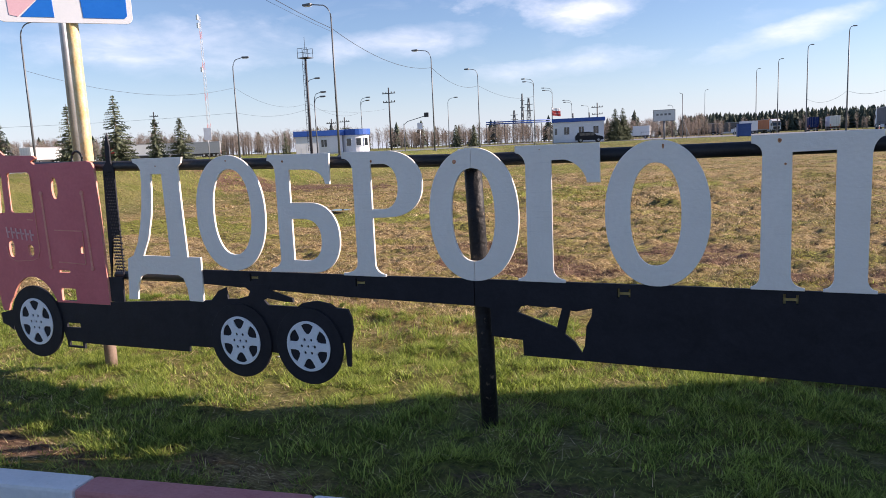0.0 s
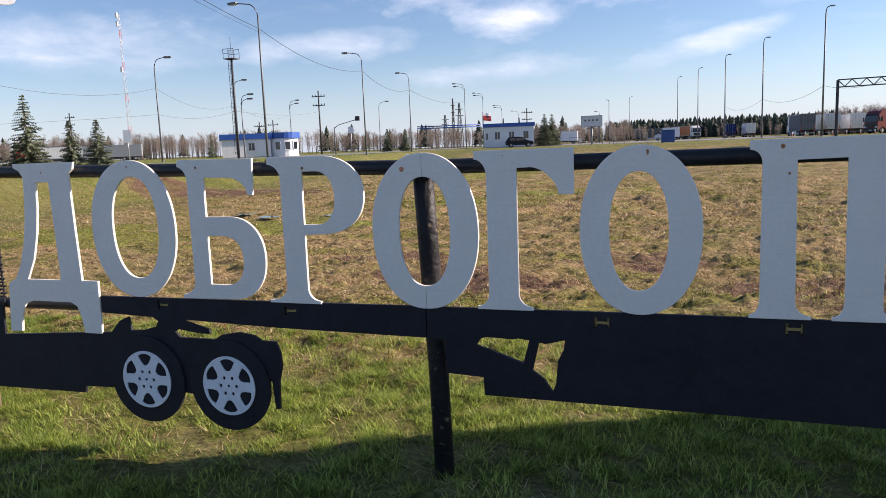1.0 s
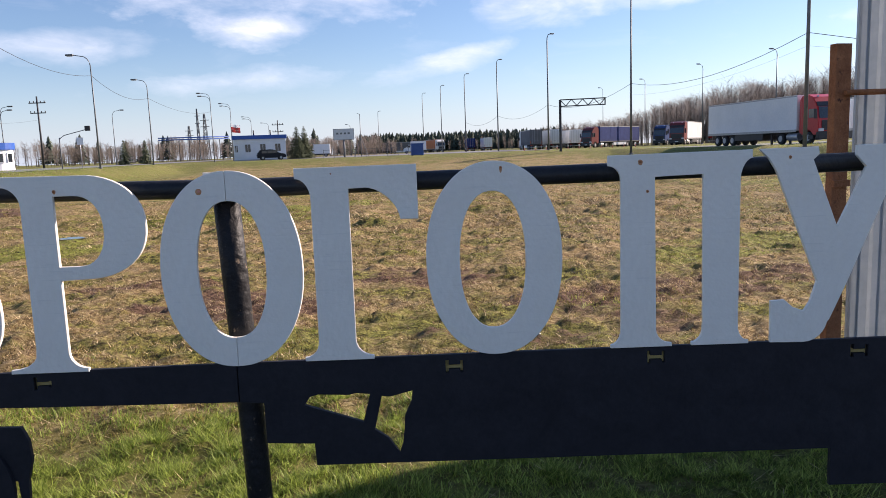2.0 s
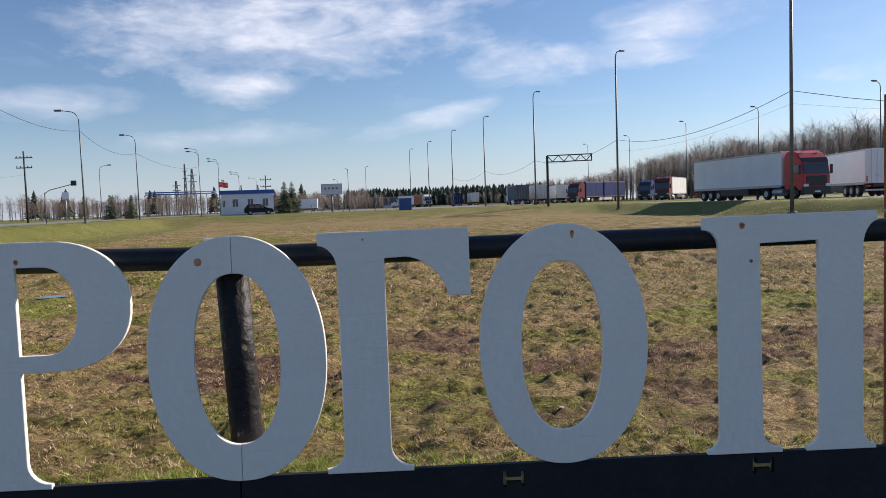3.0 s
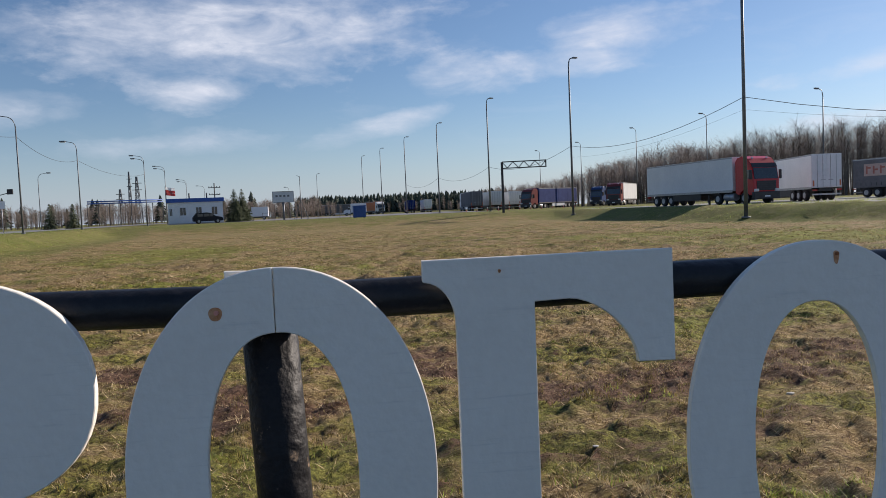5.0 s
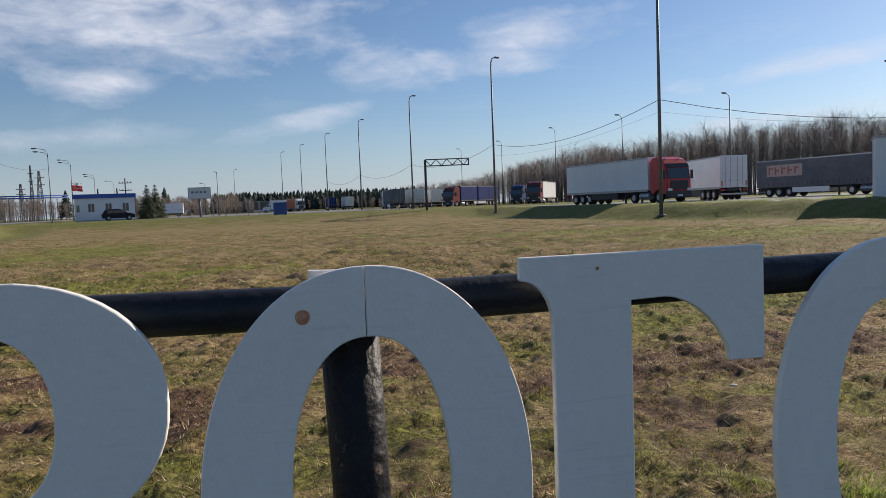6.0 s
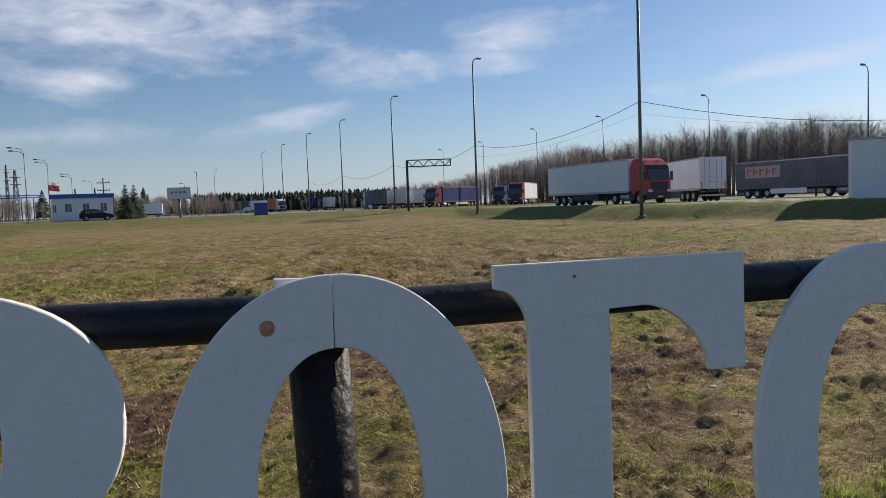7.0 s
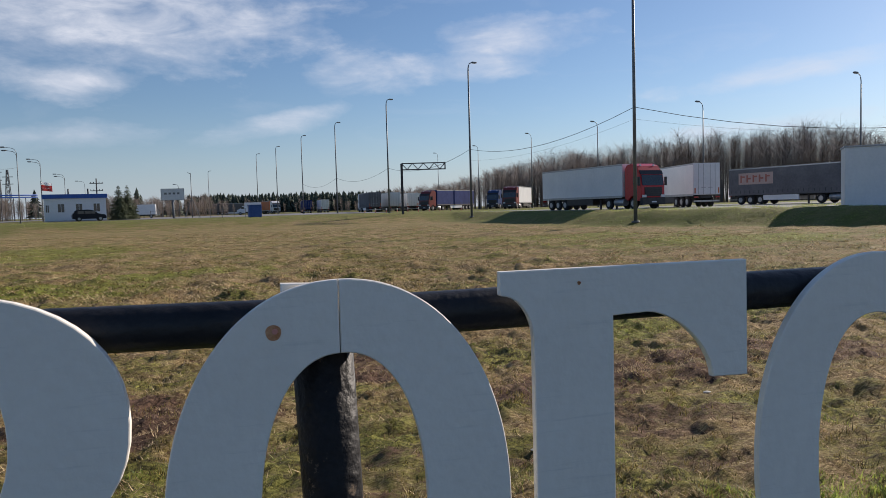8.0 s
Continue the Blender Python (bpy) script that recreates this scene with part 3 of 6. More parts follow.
def foot(x0, x1, s0, s1, z, h=0.055):
    """A foot serif from x0 to x1 under a stem from s0 to s1: points left to right, going down on the left and up on the right."""
    return ([(s0, z + h * 1.6)] + arc(x0, z + h * 1.3, s0 - x0, h * 1.05, 0, -90, 6)[1:] + [(x0, z + h * 0.10), (x0, z), (x1, z), (x1, z + h * 0.10)]
            + arc(x1, z + h * 1.3, x1 - s1, h * 1.05, 270, 180, 6) + [(s1, z + h * 1.6)])


def head_left(x0, s0, z, h=0.07):
    """The upper left serif of a stem at s0 that begins at x0: from below up to the top."""
    return arc(x0, z - 0.036 - h, s0 - x0, h, 0, 88, 8) + [(x0, z - 0.034), (x0, z)]


def sign_letters():
    # D: splayed legs under a plinth
    outer = [(-2.365, 1.512), (-1.945, 1.512), (-1.955, 1.475), (-1.985, 1.45)] + [(-1.978, 1.16), (-1.968, 0.885), (-1.862, 0.885), (-1.868, 0.60), (-1.985, 0.60)] + \
        [(-1.995, 0.68), (-2.02, 0.745), (-2.06, 0.765), (-2.33, 0.765), (-2.385, 0.745), (-2.42, 0.68), (-2.432, 0.59), (-2.515, 0.585), (-2.49, 0.86), (-2.435, 0.885)] + \
        [(-2.385, 0.97), (-2.345, 1.09), (-2.318, 1.22), (-2.303, 1.36), (-2.30, 1.44), (-2.325, 1.475), (-2.36, 1.49)]
    hole = [(-2.215, 1.41), (-2.125, 1.41), (-2.112, 0.885), (-2.345, 0.885), (-2.285, 1.0), (-2.245, 1.14), (-2.222, 1.28)]
    letter("letter", [outer, hole], "white painted plywood letter D in Cyrillic with sunlit cut edges", -2.15, ((-2.165, 1.462, 0.004, 0.6),))
    # O three times
    for cx, cz, rx, rz, hx, hz, hrx, hrz, rust, lab in (
            (-1.598, 1.160, 0.262, 0.350, -1.583, 1.168, 0.142, 0.258, ((-1.60, 1.478, 0.004, 0.8),), "white painted plywood letter O standing on the black trailer bed"),
            (0.897, 1.156, 0.237, 0.340, 0.892, 1.153, 0.115, 0.240, ((0.926, 1.472, 0.005, 2.6),), "white plywood letter O with a rust drip near its top")):
        letter("letter", [oval(cx, cz, rx, rz, 96, 2.14), oval(hx, hz, hrx, hrz, 80, 2.22)], lab, cx, rust)
    # the middle O is made of two halves that meet in a visible joint
    ob = thing("letter", (-0.018, 0, Z0), "white plywood letter O of two halves, before the post", "letter", LETTER_GROUP)
    for side in (0, 1):
        a0, a1 = (90, 270) if side == 0 else (-90, 90)
        gap = -0.0007 if side == 0 else 0.0007
        half = oval(0.002, 1.151 - Z0, 0.246, 0.344, 56, 2.14, a0, a1) + oval(0.002, 1.151 - Z0, 0.118, 0.240, 44, 2.22, a1, a0)
        half = [(px - 0.002 if abs(px - 0.002) < 1e-5 else px, pz) for px, pz in half]
        plate("half_board", [[(px + gap, pz) for px, pz in half]], 0 if side == 0 else 0.0015, LETTER_T, white_ply, ob)
    blot = [(-0.091 + 0.0105 * (1 + 0.05 * math.sin(3 * a)) * math.cos(a), 0.611 + 0.0115 * (1 + 0.06 * math.cos(2 * a)) * math.sin(a)) for a in [2 * math.pi * k / 26 for k in range(26)]]
    plate("rust_stain", [blot], -0.0012, 0.0022, rust_stain, ob, "orange rust bleeding from a screw", bevel=0.0003)
    part("screw", disc(bmesh.new(), (-0.089, -0.003, 0.613), (0, 1, 0), 0.004, 0.003, 12), red_edge, ob)
    # B
    sx0, sx1 = -1.245, -1.148
    outer = [(-1.29, 1.502), (-0.868, 1.497), (-0.875, 1.325), (-0.905, 1.325)] + arc(-1.02, 1.325, 0.115, 0.085, 0, 90, 8)[1:] + [(sx1, 1.412), (sx1, 1.222)] + \
        [(-1.02, 1.222)] + oval(-1.02, 1.019, 0.192, 0.203, 22, 2.2, 90, -90)[1:] + [(-1.325, 0.812), (-1.315, 0.835)] + arc(-1.315, 0.895, 0.07, 0.06, 270, 360, 5) + [(sx0, 1.40)] + arc(-1.31, 1.40, 0.065, 0.07, 0, 80, 5)
    hole = [(sx1, 1.128), (-1.06, 1.128)] + oval(-1.06, 1.007, 0.108, 0.120, 18, 2.3, 90, -90)[1:] + [(sx1, 0.888)]
    letter("letter", [outer, hole], "white painted plywood letter B in Cyrillic with scuffed corners", -1.07, ((-1.185, 1.462, 0.006, 0.4),))
    # R
    sx0, sx1 = -0.722, -0.608
    outer = [(-0.787, 1.500), (-0.52, 1.497)] + oval(-0.52, 1.318, 0.222, 0.180, 24, 2.2, 90, -90)[1:] + [(sx1, 1.135)] + foot(-0.818, -0.545, sx0, sx1, 0.808)[::-1] + head_left(-0.787, sx0, 1.500)[:-1]
    hole = [(sx1, 1.428), (-0.54, 1.428)] + oval(-0.54, 1.306, 0.095, 0.122, 18, 2.2, 90, -90)[1:] + [(sx1, 1.184)]
    letter("letter", [outer, hole], "white painted plywood letter R in Cyrillic with a rust-specked stem", -0.55, ((-0.60, 1.445, 0.006, 0.5),))
    # G
    sx0, sx1 = 0.271, 0.402
    outer = [(0.219, 1.494), (0.638, 1.495), (0.639, 1.307), (0.577, 1.308)] + oval(0.460, 1.308, 0.116, 0.112, 10, 1.7, 0, 90) + [(sx1, 1.418)] + foot(0.220, 0.463, sx0, sx1, 0.815)[::-1] + head_left(0.219, sx0, 1.494)[:-1]
    letter("letter", [outer], "white painted plywood letter G in Cyrillic with a hooked arm", 0.42, ((0.345, 1.472, 0.0025, 0.5),))
    # P with two stems
    outer = [(1.294, 1.498), (1.792, 1.502), (1.792, 1.478)] + arc(1.798, 1.40, 0.046, 0.075, 95, 180, 6) + foot(1.588, 1.790, 1.628, 1.752, 0.820, 0.05)[::-1] + [(1.622, 1.424), (1.456, 1.420)] + \
        foot(1.302, 1.518, 1.338, 1.462, 0.820, 0.05)[::-1] + head_left(1.294, 1.338, 1.498, 0.05)[:-1]
    letter("letter", [outer], "white painted plywood letter P in Cyrillic with rusty screw marks", 1.54, ((1.405, 1.473, 0.008, 0.4), (1.43, 1.372, 0.005, 0.2)))
    # U, its right arm rising out past the end of the rail
    outer = [(1.814, 1.502), (2.018, 1.504), (2.022, 1.478), (2.002, 1.46), (2.092, 1.225), (2.185, 1.43), (2.150, 1.47), (2.150, 1.504), (2.345, 1.506), (2.345, 1.48), (2.305, 1.45), (2.13, 1.02), (2.075, 0.895)] + \
        arc(1.985, 0.905, 0.085, 0.088, -10, -90, 6) + [(1.925, 0.818), (1.868, 0.820), (1.866, 0.970), (1.915, 0.972), (1.945, 0.945), (1.985, 0.930), (2.005, 0.96), (2.028, 1.035), (1.875, 1.425), (1.848, 1.47)]
    letter("letter", [outer], "white painted plywood letter U in Cyrillic at the rail's end", 2.06, ((1.92, 1.472, 0.005, 0.6),))


sign_letters()


def make_frame():
    """Steel pipe frame behind the boards: post, top rail, lower rail."""
    fr = thing("sign_frame", (0, 0.085, 0), "black painted steel pipe frame with flaking paint", "sign frame")
    bm = tubed([(0.012, 0, -0.25), (-0.004, 0, 0.5), (-0.028, -0.004, 1.1), (-0.041, -0.008, 1.47)], 0.046, 20)
    part("post", bm, peeling_pipe, fr, "peeling black pipe post")
    bm = tubed([(-3.45, -0.028, 1.488), (-2.4, -0.028, 1.468), (0, -0.028, 1.431), (1.8, -0.028, 1.442), (2.24, -0.028, 1.446)], 0.033, 16)
    part("top_rail", bm, black_pipe, fr, "black pipe rail with scuffs")
    bm = tubed([(-2.66, -0.03, 0.735), (-1.2, -0.03, 0.745), (2.3, -0.03, 0.755)], 0.030, 12)
    part("lower_rail", bm, black_pipe, fr)
    part("post", tubed([(2.62, 0, -0.25), (2.62, 0, 1.47)], 0.045, 14), black_pipe, fr)
    bm = boxed(-0.075, 0.072, -0.068, -0.062, 0.690, 0.800)
    part("joint_plate", bm, black_board, fr)
    return fr


make_frame()


def wheel(parent, cx, cz, r, y_front):
    """Flat cut wheel: black tyre board with a light rim of six spokes and small nut holes."""
    w = plate("wheel", [oval(cx, cz, r, r, 64)], y_front, 0.018, black_board, parent, "black tyre cut from board")
    R, holes = r * 0.655, []
    for k in range(6):
        a = radians(60 * k + 90)
        ring = []
        for da, rr in ((-19, 0.86), (-9, 0.90), (0, 0.91), (9, 0.90), (19, 0.86), (15, 0.62), (7, 0.50), (-7, 0.50), (-15, 0.62)):
            t = a + radians(da)
            ring.append((cx + R * rr * math.cos(t), cz + R * rr * math.sin(t)))
        holes.append(ring)
    for k in range(6):
        a = radians(60 * k + 60)
        holes.append(oval(cx + R * 0.30 * math.cos(a), cz + R * 0.30 * math.sin(a), R * 0.055, R * 0.062, 10))
    holes.append(oval(cx, cz, R * 0.05, R * 0.05, 10))
    plate("rim", [oval(cx, cz, R, R, 64)] + holes, y_front - 0.007, 0.0065, rim_paint, w, "pale grey spoked rim", bevel=0.0008)
    return w


def make_tractor():
    tr = thing("truck_silhouette", (0, 0, 0), "flat cut-out lorry tractor with faded red cab and black chassis", "sign board")
    B = 0.004                       # front of the black boards
    # cab with door lines, window, lamp hole and arch
    cab = [(-3.84, 0.56), (-3.80, 0.80), (-3.76, 1.10), (-3.72, 1.42), (-3.68, 1.53), (-3.66, 1.62), (-3.60, 1.575), (-3.30, 1.565), (-3.27, 1.545), (-3.33, 1.525), (-3.30, 1.505), (-2.78, 1.513),
           (-2.735, 1.50), (-2.715, 1.465), (-2.705, 1.20), (-2.698, 0.535), (-3.20, 0.530)]
    cab += oval(-3.455, 0.40, 0.262, 0.305, 20, 2.0, 25, 150) + [(-3.73, 0.50), (-3.76, 0.44), (-3.82, 0.44)]
    window = rounded(-3.60, -3.355, 1.165, 1.452, 0.03)
    quarter = [(-3.70, 1.42), (-3.655, 1.43), (-3.66, 1.17), (-3.72, 1.165)]
    slot = oval(-3.115, 1.335, 0.030, 0.075, 18)
    lamp = rounded(-3.165, -3.02, 0.545, 0.635, 0.006)
    h1, h2 = oval(-3.635, 0.905, 0.030, 0.062, 16, 2.6), oval(-3.43, 0.895, 0.030, 0.042, 16, 2.6)
    louvre = rounded(-3.165, -3.055, 0.746, 0.762, 0.004)
    tiny = rounded(-2.925, -2.895, 0.885, 0.935, 0.006)
    grille = oval(-3.79, 0.62, 0.035, 0.075, 14)
    plate("cab", [cab, window, quarter, slot, lamp, h1, h2, louvre, tiny], 0.0, 0.018, red_board, tr, "faded red cab panel with routed door lines", edge_mat=red_edge)
    # routed lines and rails, lighter raw edges
    def line(x0, z0, x1, z1, w):
        bm = bmesh.new()
        d = Vector((x1 - x0, 0, z1 - z0))
        n = Vector((-d.z, 0, d.x)).normalized() * w / 2
        a, b = Vector((x0, 0, z0)), Vector((x1, 0, z1))
        q = [a - n, b - n, b + n, a + n]
        lo = [bm.verts.new((v.x, -0.004, v.z)) for v in q]
        hi = [bm.verts.new((v.x, 0.001, v.z)) for v in q]
        bm.faces.new(lo)
        for k in range(4):
            bm.faces.new((lo[k], lo[(k + 1) % 4], hi[(k + 1) % 4], hi[k]))
        return bm
    for x0, z0, x1, z1 in ((-3.255, 1.30, -3.235, 0.785), (-2.85, 1.30, -2.825, 0.785)):
        part("grab_rail", line(x0, z0, x1, z1, 0.020), red_edge, tr, "pale red routed grab rail")
        for zz in (z0, z1):
            part("rail_end", disc(bmesh.new(), (x0 if zz == z0 else x1, -0.003, zz), (0, 1, 0), 0.017, 0.008, 14), red_edge, tr)
    for x0, z0, x1, z1 in ((-3.16, 1.045, -2.885, 1.040), (-3.15, 0.820, -2.89, 0.812), (-2.885, 1.04, -2.888, 0.812), (-3.37, 1.115, -3.43, 1.118)):
        part("door_line", line(x0, z0, x1, z1, 0.007), red_edge, tr)
    door = [(-3.345, 1.42), (-3.335, 0.90), (-3.36, 0.845), (-3.42, 0.825), (-3.60, 0.815), (-3.665, 0.84), (-3.69, 0.92)]
    for p, q in zip(door, door[1:]):
        part("door_line", line(*p, *q, 0.005), red_edge, tr)
    # worn unreadable lettering on the door
    for k in range(6):
        bx = -3.665 + 0.050 * k
        part("lettering_bar", line(bx, 1.065 - 0.004 * k, bx + 0.010, 0.985 - 0.004 * k, 0.013), letter_pink, tr)
        part("lettering_bar", line(bx + 0.008, 1.03 - 0.004 * k, bx + 0.036, 1.028 - 0.004 * k, 0.013), letter_pink, tr)
    # perforated air deflector behind the cab
    holes = [oval(-2.645 + 0.022 * i + (0.011 if j % 2 else 0) + 0.00018 * (33 - j) * 3, 0.775 + 0.0205 * j, 0.0058, 0.0058, 6) for j in range(33) for i in range(4)]
    defl = [(-2.685, 0.72), (-2.565, 0.72), (-2.555, 1.45), (-2.58, 1.50), (-2.575, 1.60), (-2.59, 1.69), (-2.615, 1.62), (-2.62, 1.50), (-2.655, 1.46)]
    plate("air_deflector", [defl] + holes, B + 0.016, 0.012, black_board, tr, "black perforated deflector strip")
    plate("deflector_foot", [[(-2.69, 0.56), (-2.57, 0.56), (-2.565, 0.73), (-2.69, 0.73)]], B + 0.002, 0.014, black_board, tr)
    # chassis with step cut-outs
    ch = [(-3.86, 0.415), (-3.85, 0.335), (-3.79, 0.32), (-3.74, 0.29), (-3.71, 0.40), (-3.23, 0.42), (-3.17, 0.245), (-3.17, 0.205), (-3.00, 0.205), (-3.00, 0.245), (-2.03, 0.262), (-2.025, 0.300), (-1.80, 0.306),
          (-1.78, 0.35), (-1.33, 0.31), (-1.285, 0.31), (-0.90, 0.40), (-0.845, 0.41), (-0.835, 0.27), (-0.812, 0.27), (-0.806, 0.41), (-0.785, 0.49), (-0.79, 0.56), (-0.812, 0.61), (-0.89, 0.612), (-0.93, 0.635), (-1.02, 0.648),
          (-1.12, 0.63), (-1.16, 0.605), (-1.37, 0.605), (-1.40, 0.635), (-1.375, 0.648), (-1.25, 0.632), (-1.185, 0.632), (-1.19, 0.655), (-1.33, 0.690), (-1.36, 0.705), (-1.34, 0.73), (-1.57, 0.73), (-1.50, 0.685), (-1.515, 0.655), (-1.60, 0.632), (-1.675, 0.628),
          (-1.69, 0.70), (-1.75, 0.675), (-1.81, 0.612), (-2.70, 0.555), (-3.20, 0.545), (-3.70, 0.45)]
    step_hole = rounded(-3.155, -3.02, 0.352, 0.385, 0.004)
    rung_hole = rounded(-3.150, -3.018, 0.218, 0.252, 0.004)
    plate("chassis", [ch, step_hole, rung_hole], B, 0.018, black_board, tr, "black chassis board")
    wheel(tr, -3.45, 0.378, 0.262, -0.010)
    wheel(tr, -1.590, 0.374, 0.232, -0.010)
    wheel(tr, -1.085, 0.376, 0.232, -0.010)
    return tr


make_tractor()


def make_trailer_board():
    tb = thing("trailer_silhouette", (0, 0, 0), "long flat black cut-out lorry trailer under the letters", "sign board")
    B = 0.006
    slot_t = lambda x, z, full: [(x - 0.030, z + 0.024), (x - 0.019, z + 0.024), (x - 0.019, z + 0.007), (x + 0.022, z + 0.007), (x + 0.022, z + (0.022 if full else 0.010)), (x + 0.032, z + (0.022 if full else 0.010)),
                                 (x + 0.032, z - 0.020 if full else z - 0.012), (x + 0.022, z - 0.020 if full else z - 0.012), (x + 0.022, z - 0.009), (x - 0.019, z - 0.009), (x - 0.019, z - 0.022), (x - 0.030, z - 0.022)]
    beam = [(-1.86, 0.805), (-1.86, 0.715), (-0.80, 0.682), (-0.028, 0.672), (-0.028, 0.816), (-1.0, 0.810)]
    plate("beam", [beam, slot_t(-1.463, 0.770, False), slot_t(-0.718, 0.768, False)], B, 0.018, black_board, tb, "black beam board", edge_mat=None)
    bed = [(-0.024, 0.816), (-0.024, 0.672), (0.060, 0.665), (0.062, 0.515), (0.232, 0.507), (0.236, 0.425), (2.10, 0.414), (2.102, 0.272), (2.62, 0.270), (2.75, 0.42), (2.75, 0.822), (1.0, 0.820)]
    leg_a = [(0.205, 0.652), (0.225, 0.682), (0.255, 0.690), (0.365, 0.684), (0.392, 0.690), (0.440, 0.684), (0.412, 0.582)]
    leg_b = [(0.482, 0.676), (0.512, 0.672), (0.592, 0.692), (0.588, 0.655), (0.562, 0.600), (0.552, 0.500), (0.538, 0.462), (0.500, 0.518), (0.452, 0.552)]
    plate("bed", [bed, leg_a, leg_b, slot_t(0.744, 0.774, True), slot_t(1.463, 0.780, True), slot_t(2.19, 0.775, True)], B, 0.018, black_board, tb, "black trailer bed board with support-leg cut-outs")
    # pale raw wood tabs seen in the slots
    for x, z in ((-1.463, 0.770), (-0.718, 0.768), (0.744, 0.774), (1.463, 0.780), (2.19, 0.775)):
        part("slot_backing", boxed(x - 0.045, x + 0.045, B + 0.0185, B + 0.0225, z - 0.035, z + 0.030), brass_slot, tb, "raw yellowish wood behind the slot")
    return tb


make_trailer_board()


def make_split():
    """The offcut behind the joint of the middle O."""
    s = thing("letter_patch", (-0.075, 0.022, 1.45), "white plywood offcut backing the split letter O", "board")
    plate("board", [[(-0.022, -0.04), (0.052, -0.04), (0.052, 0.038), (-0.022, 0.041)]], 0, 0.018, white_ply, s)


make_split()


def make_road_sign():
    """Tall steel sign post pair behind the cab with a blue and white direction board."""
    rs = thing("road_sign", (-3.037, 0.24, 0), "blue and white road sign on a chipped yellow pole", "road sign")
    part("pole", tubed([(0, 0, -0.2), (-0.01, 0, 1.5), (-0.02, 0, 3.3)], 0.040, 18), yellow_pole, rs, "chipped cream and yellow pole")
    part("pole_foot", tubed([(0, 0, -0.2), (0, 0, 0.52)], 0.0425, 18), pole_rust, rs, "rust-brown pole foot with bare paint")
    ang = math.atan2(0.65, 0.54)
    def face(outl, y, t, mat, nm, lab=""):
        ob = plate(nm, outl, y, t, mat, rs, lab, bevel=0.001)
        ob.matrix_basis = pose(0, -0.06, 0, 0, 0, math.degrees(ang) - 4)
        return ob
    X0, X1, Zb, Zt = -0.405, 0.425, 2.452, 3.10
    face([rounded(X0, X1, Zb, Zt, 0.045)], 0, 0.012, sign_white, "panel", "white sign panel with rounded corners")
    e = 0.034
    face([[(0.112, Zb + e), (X1 - e - 0.02, Zb + e), (X1 - e, Zb + e + 0.02), (X1 - e, Zt - e), (0.065, Zt - e)]], -0.0025, 0.002, sign_blue, "blue_field")
    face([[(-0.270, Zb + e), (-0.065, Zb + e), (-0.095, Zt - e), (-0.190, Zt - e), (-0.080, 2.68)]], -0.0025, 0.002, sign_blue, "blue_field")
    face([[(-0.335, Zb + e + 0.012), (-0.285, Zb + e), (-0.165, 2.60), (-0.34, 2.60)]], -0.0025, 0.002, sign_pink, "red_field", "sun-faded pink corner")
    ring = [(0.05 * math.cos(a), 0.05 * math.sin(a)) for a in [2 * math.pi * k / 20 for k in range(20)]]
    part("clamp_ring", tubed([(0.03 + x, -0.12, 1.53 + z) for x, z in ring] + [(0.03 + ring[0][0], -0.12, 1.53 + ring[0][1])], 0.008, 8), black_pipe, rs)


make_road_sign()
post = thing("steel_post", (-10.4, 6.1, 0), "tall grey galvanised steel post standing in the meadow", "post")
part("shaft", tubed([(0, 0, -0.3), (0, 0, 8.0)], 0.078, 14, 0.06), galvanised, post)
part("foot_collar", disc(bmesh.new(), (0, 0, 0.12), (0, 0, 1), 0.11, 0.12, 14), galvanised, post)


def make_shed():
    """Grey sheet-metal shed behind the sign's end, on a rusty frame; its unseen upper part is added for its shadow."""
    sh = thing("metal_shed", (3.44, 2.22, 0), "grey corrugated sheet-metal shed on a rusty steel frame", "shed", turn=-6)
    def corrugated(x0, x1, y, z0, z1, pitch=0.13):
        bm = bmesh.new()
        prev, x, k = None, x0, 0
        while x <= x1 + 1e-6:
            yy = y + (0.018 if (k // 2) % 2 else 0)
            cur = (bm.verts.new((x, yy, z0)), bm.verts.new((x, yy, z1)))
            if prev:
                bm.faces.new((prev[0], cur[0], cur[1], prev[1]))
            prev = cur
            x += pitch * (0.12 if k % 2 else 0.38)
            k += 1
        bmesh.ops.solidify(bm, geom=bm.faces[:], thickness=0.004)
        return bm
    part("front_sheet", corrugated(0, 8.2, 0, 0.05, 3.0), grey_sheet, sh)
    # upper part out of view, added and stepped to shade the verge and right-hand letters
    part("upper_shade_sheet", corrugated(1.25, 8.2, 0.0, 3.005, 5.6), grey_sheet, sh)
    part("side_wall", boxed(0.0, 0.05, 0.03, 0.06, 0.05, 3.0), grey_sheet, sh)
    part("side_wall", boxed(1.25, 1.30, 0.03, 0.06, 3.005, 5.6), grey_sheet, sh)
    part("roof", boxed(1.25, 8.2, 0.0, 0.35, 5.61, 5.66), grey_sheet, sh)
    part("back_wall", boxed(1.9, 8.2, 0.355, 0.39, 0.05, 5.6), grey_sheet, sh)
    rp = thing("rusty_post", (3.25, 2.07, 0), "rust-brown steel channel post with a cross rail", "post", turn=12)
    bm = boxed(-0.055, 0.055, -0.006, 0.006, -0.1, 2.10)
    box(bm, -0.055, -0.045, 0.007, 0.05, -0.1, 2.10)
    box(bm, 0.045, 0.055, 0.007, 0.05, -0.1, 2.10)
    part("channel", bm, rust_steel, rp)
    part("cross_rail", tubed([(0.0, -0.025, 1.80), (2.2, -0.30, 1.80)], 0.018, 8), rust_steel, rp)
    part("hook", boxed(-0.06, 0.06, -0.03, 0.0, 1.22, 1.26), rust_steel, rp)


make_shed()


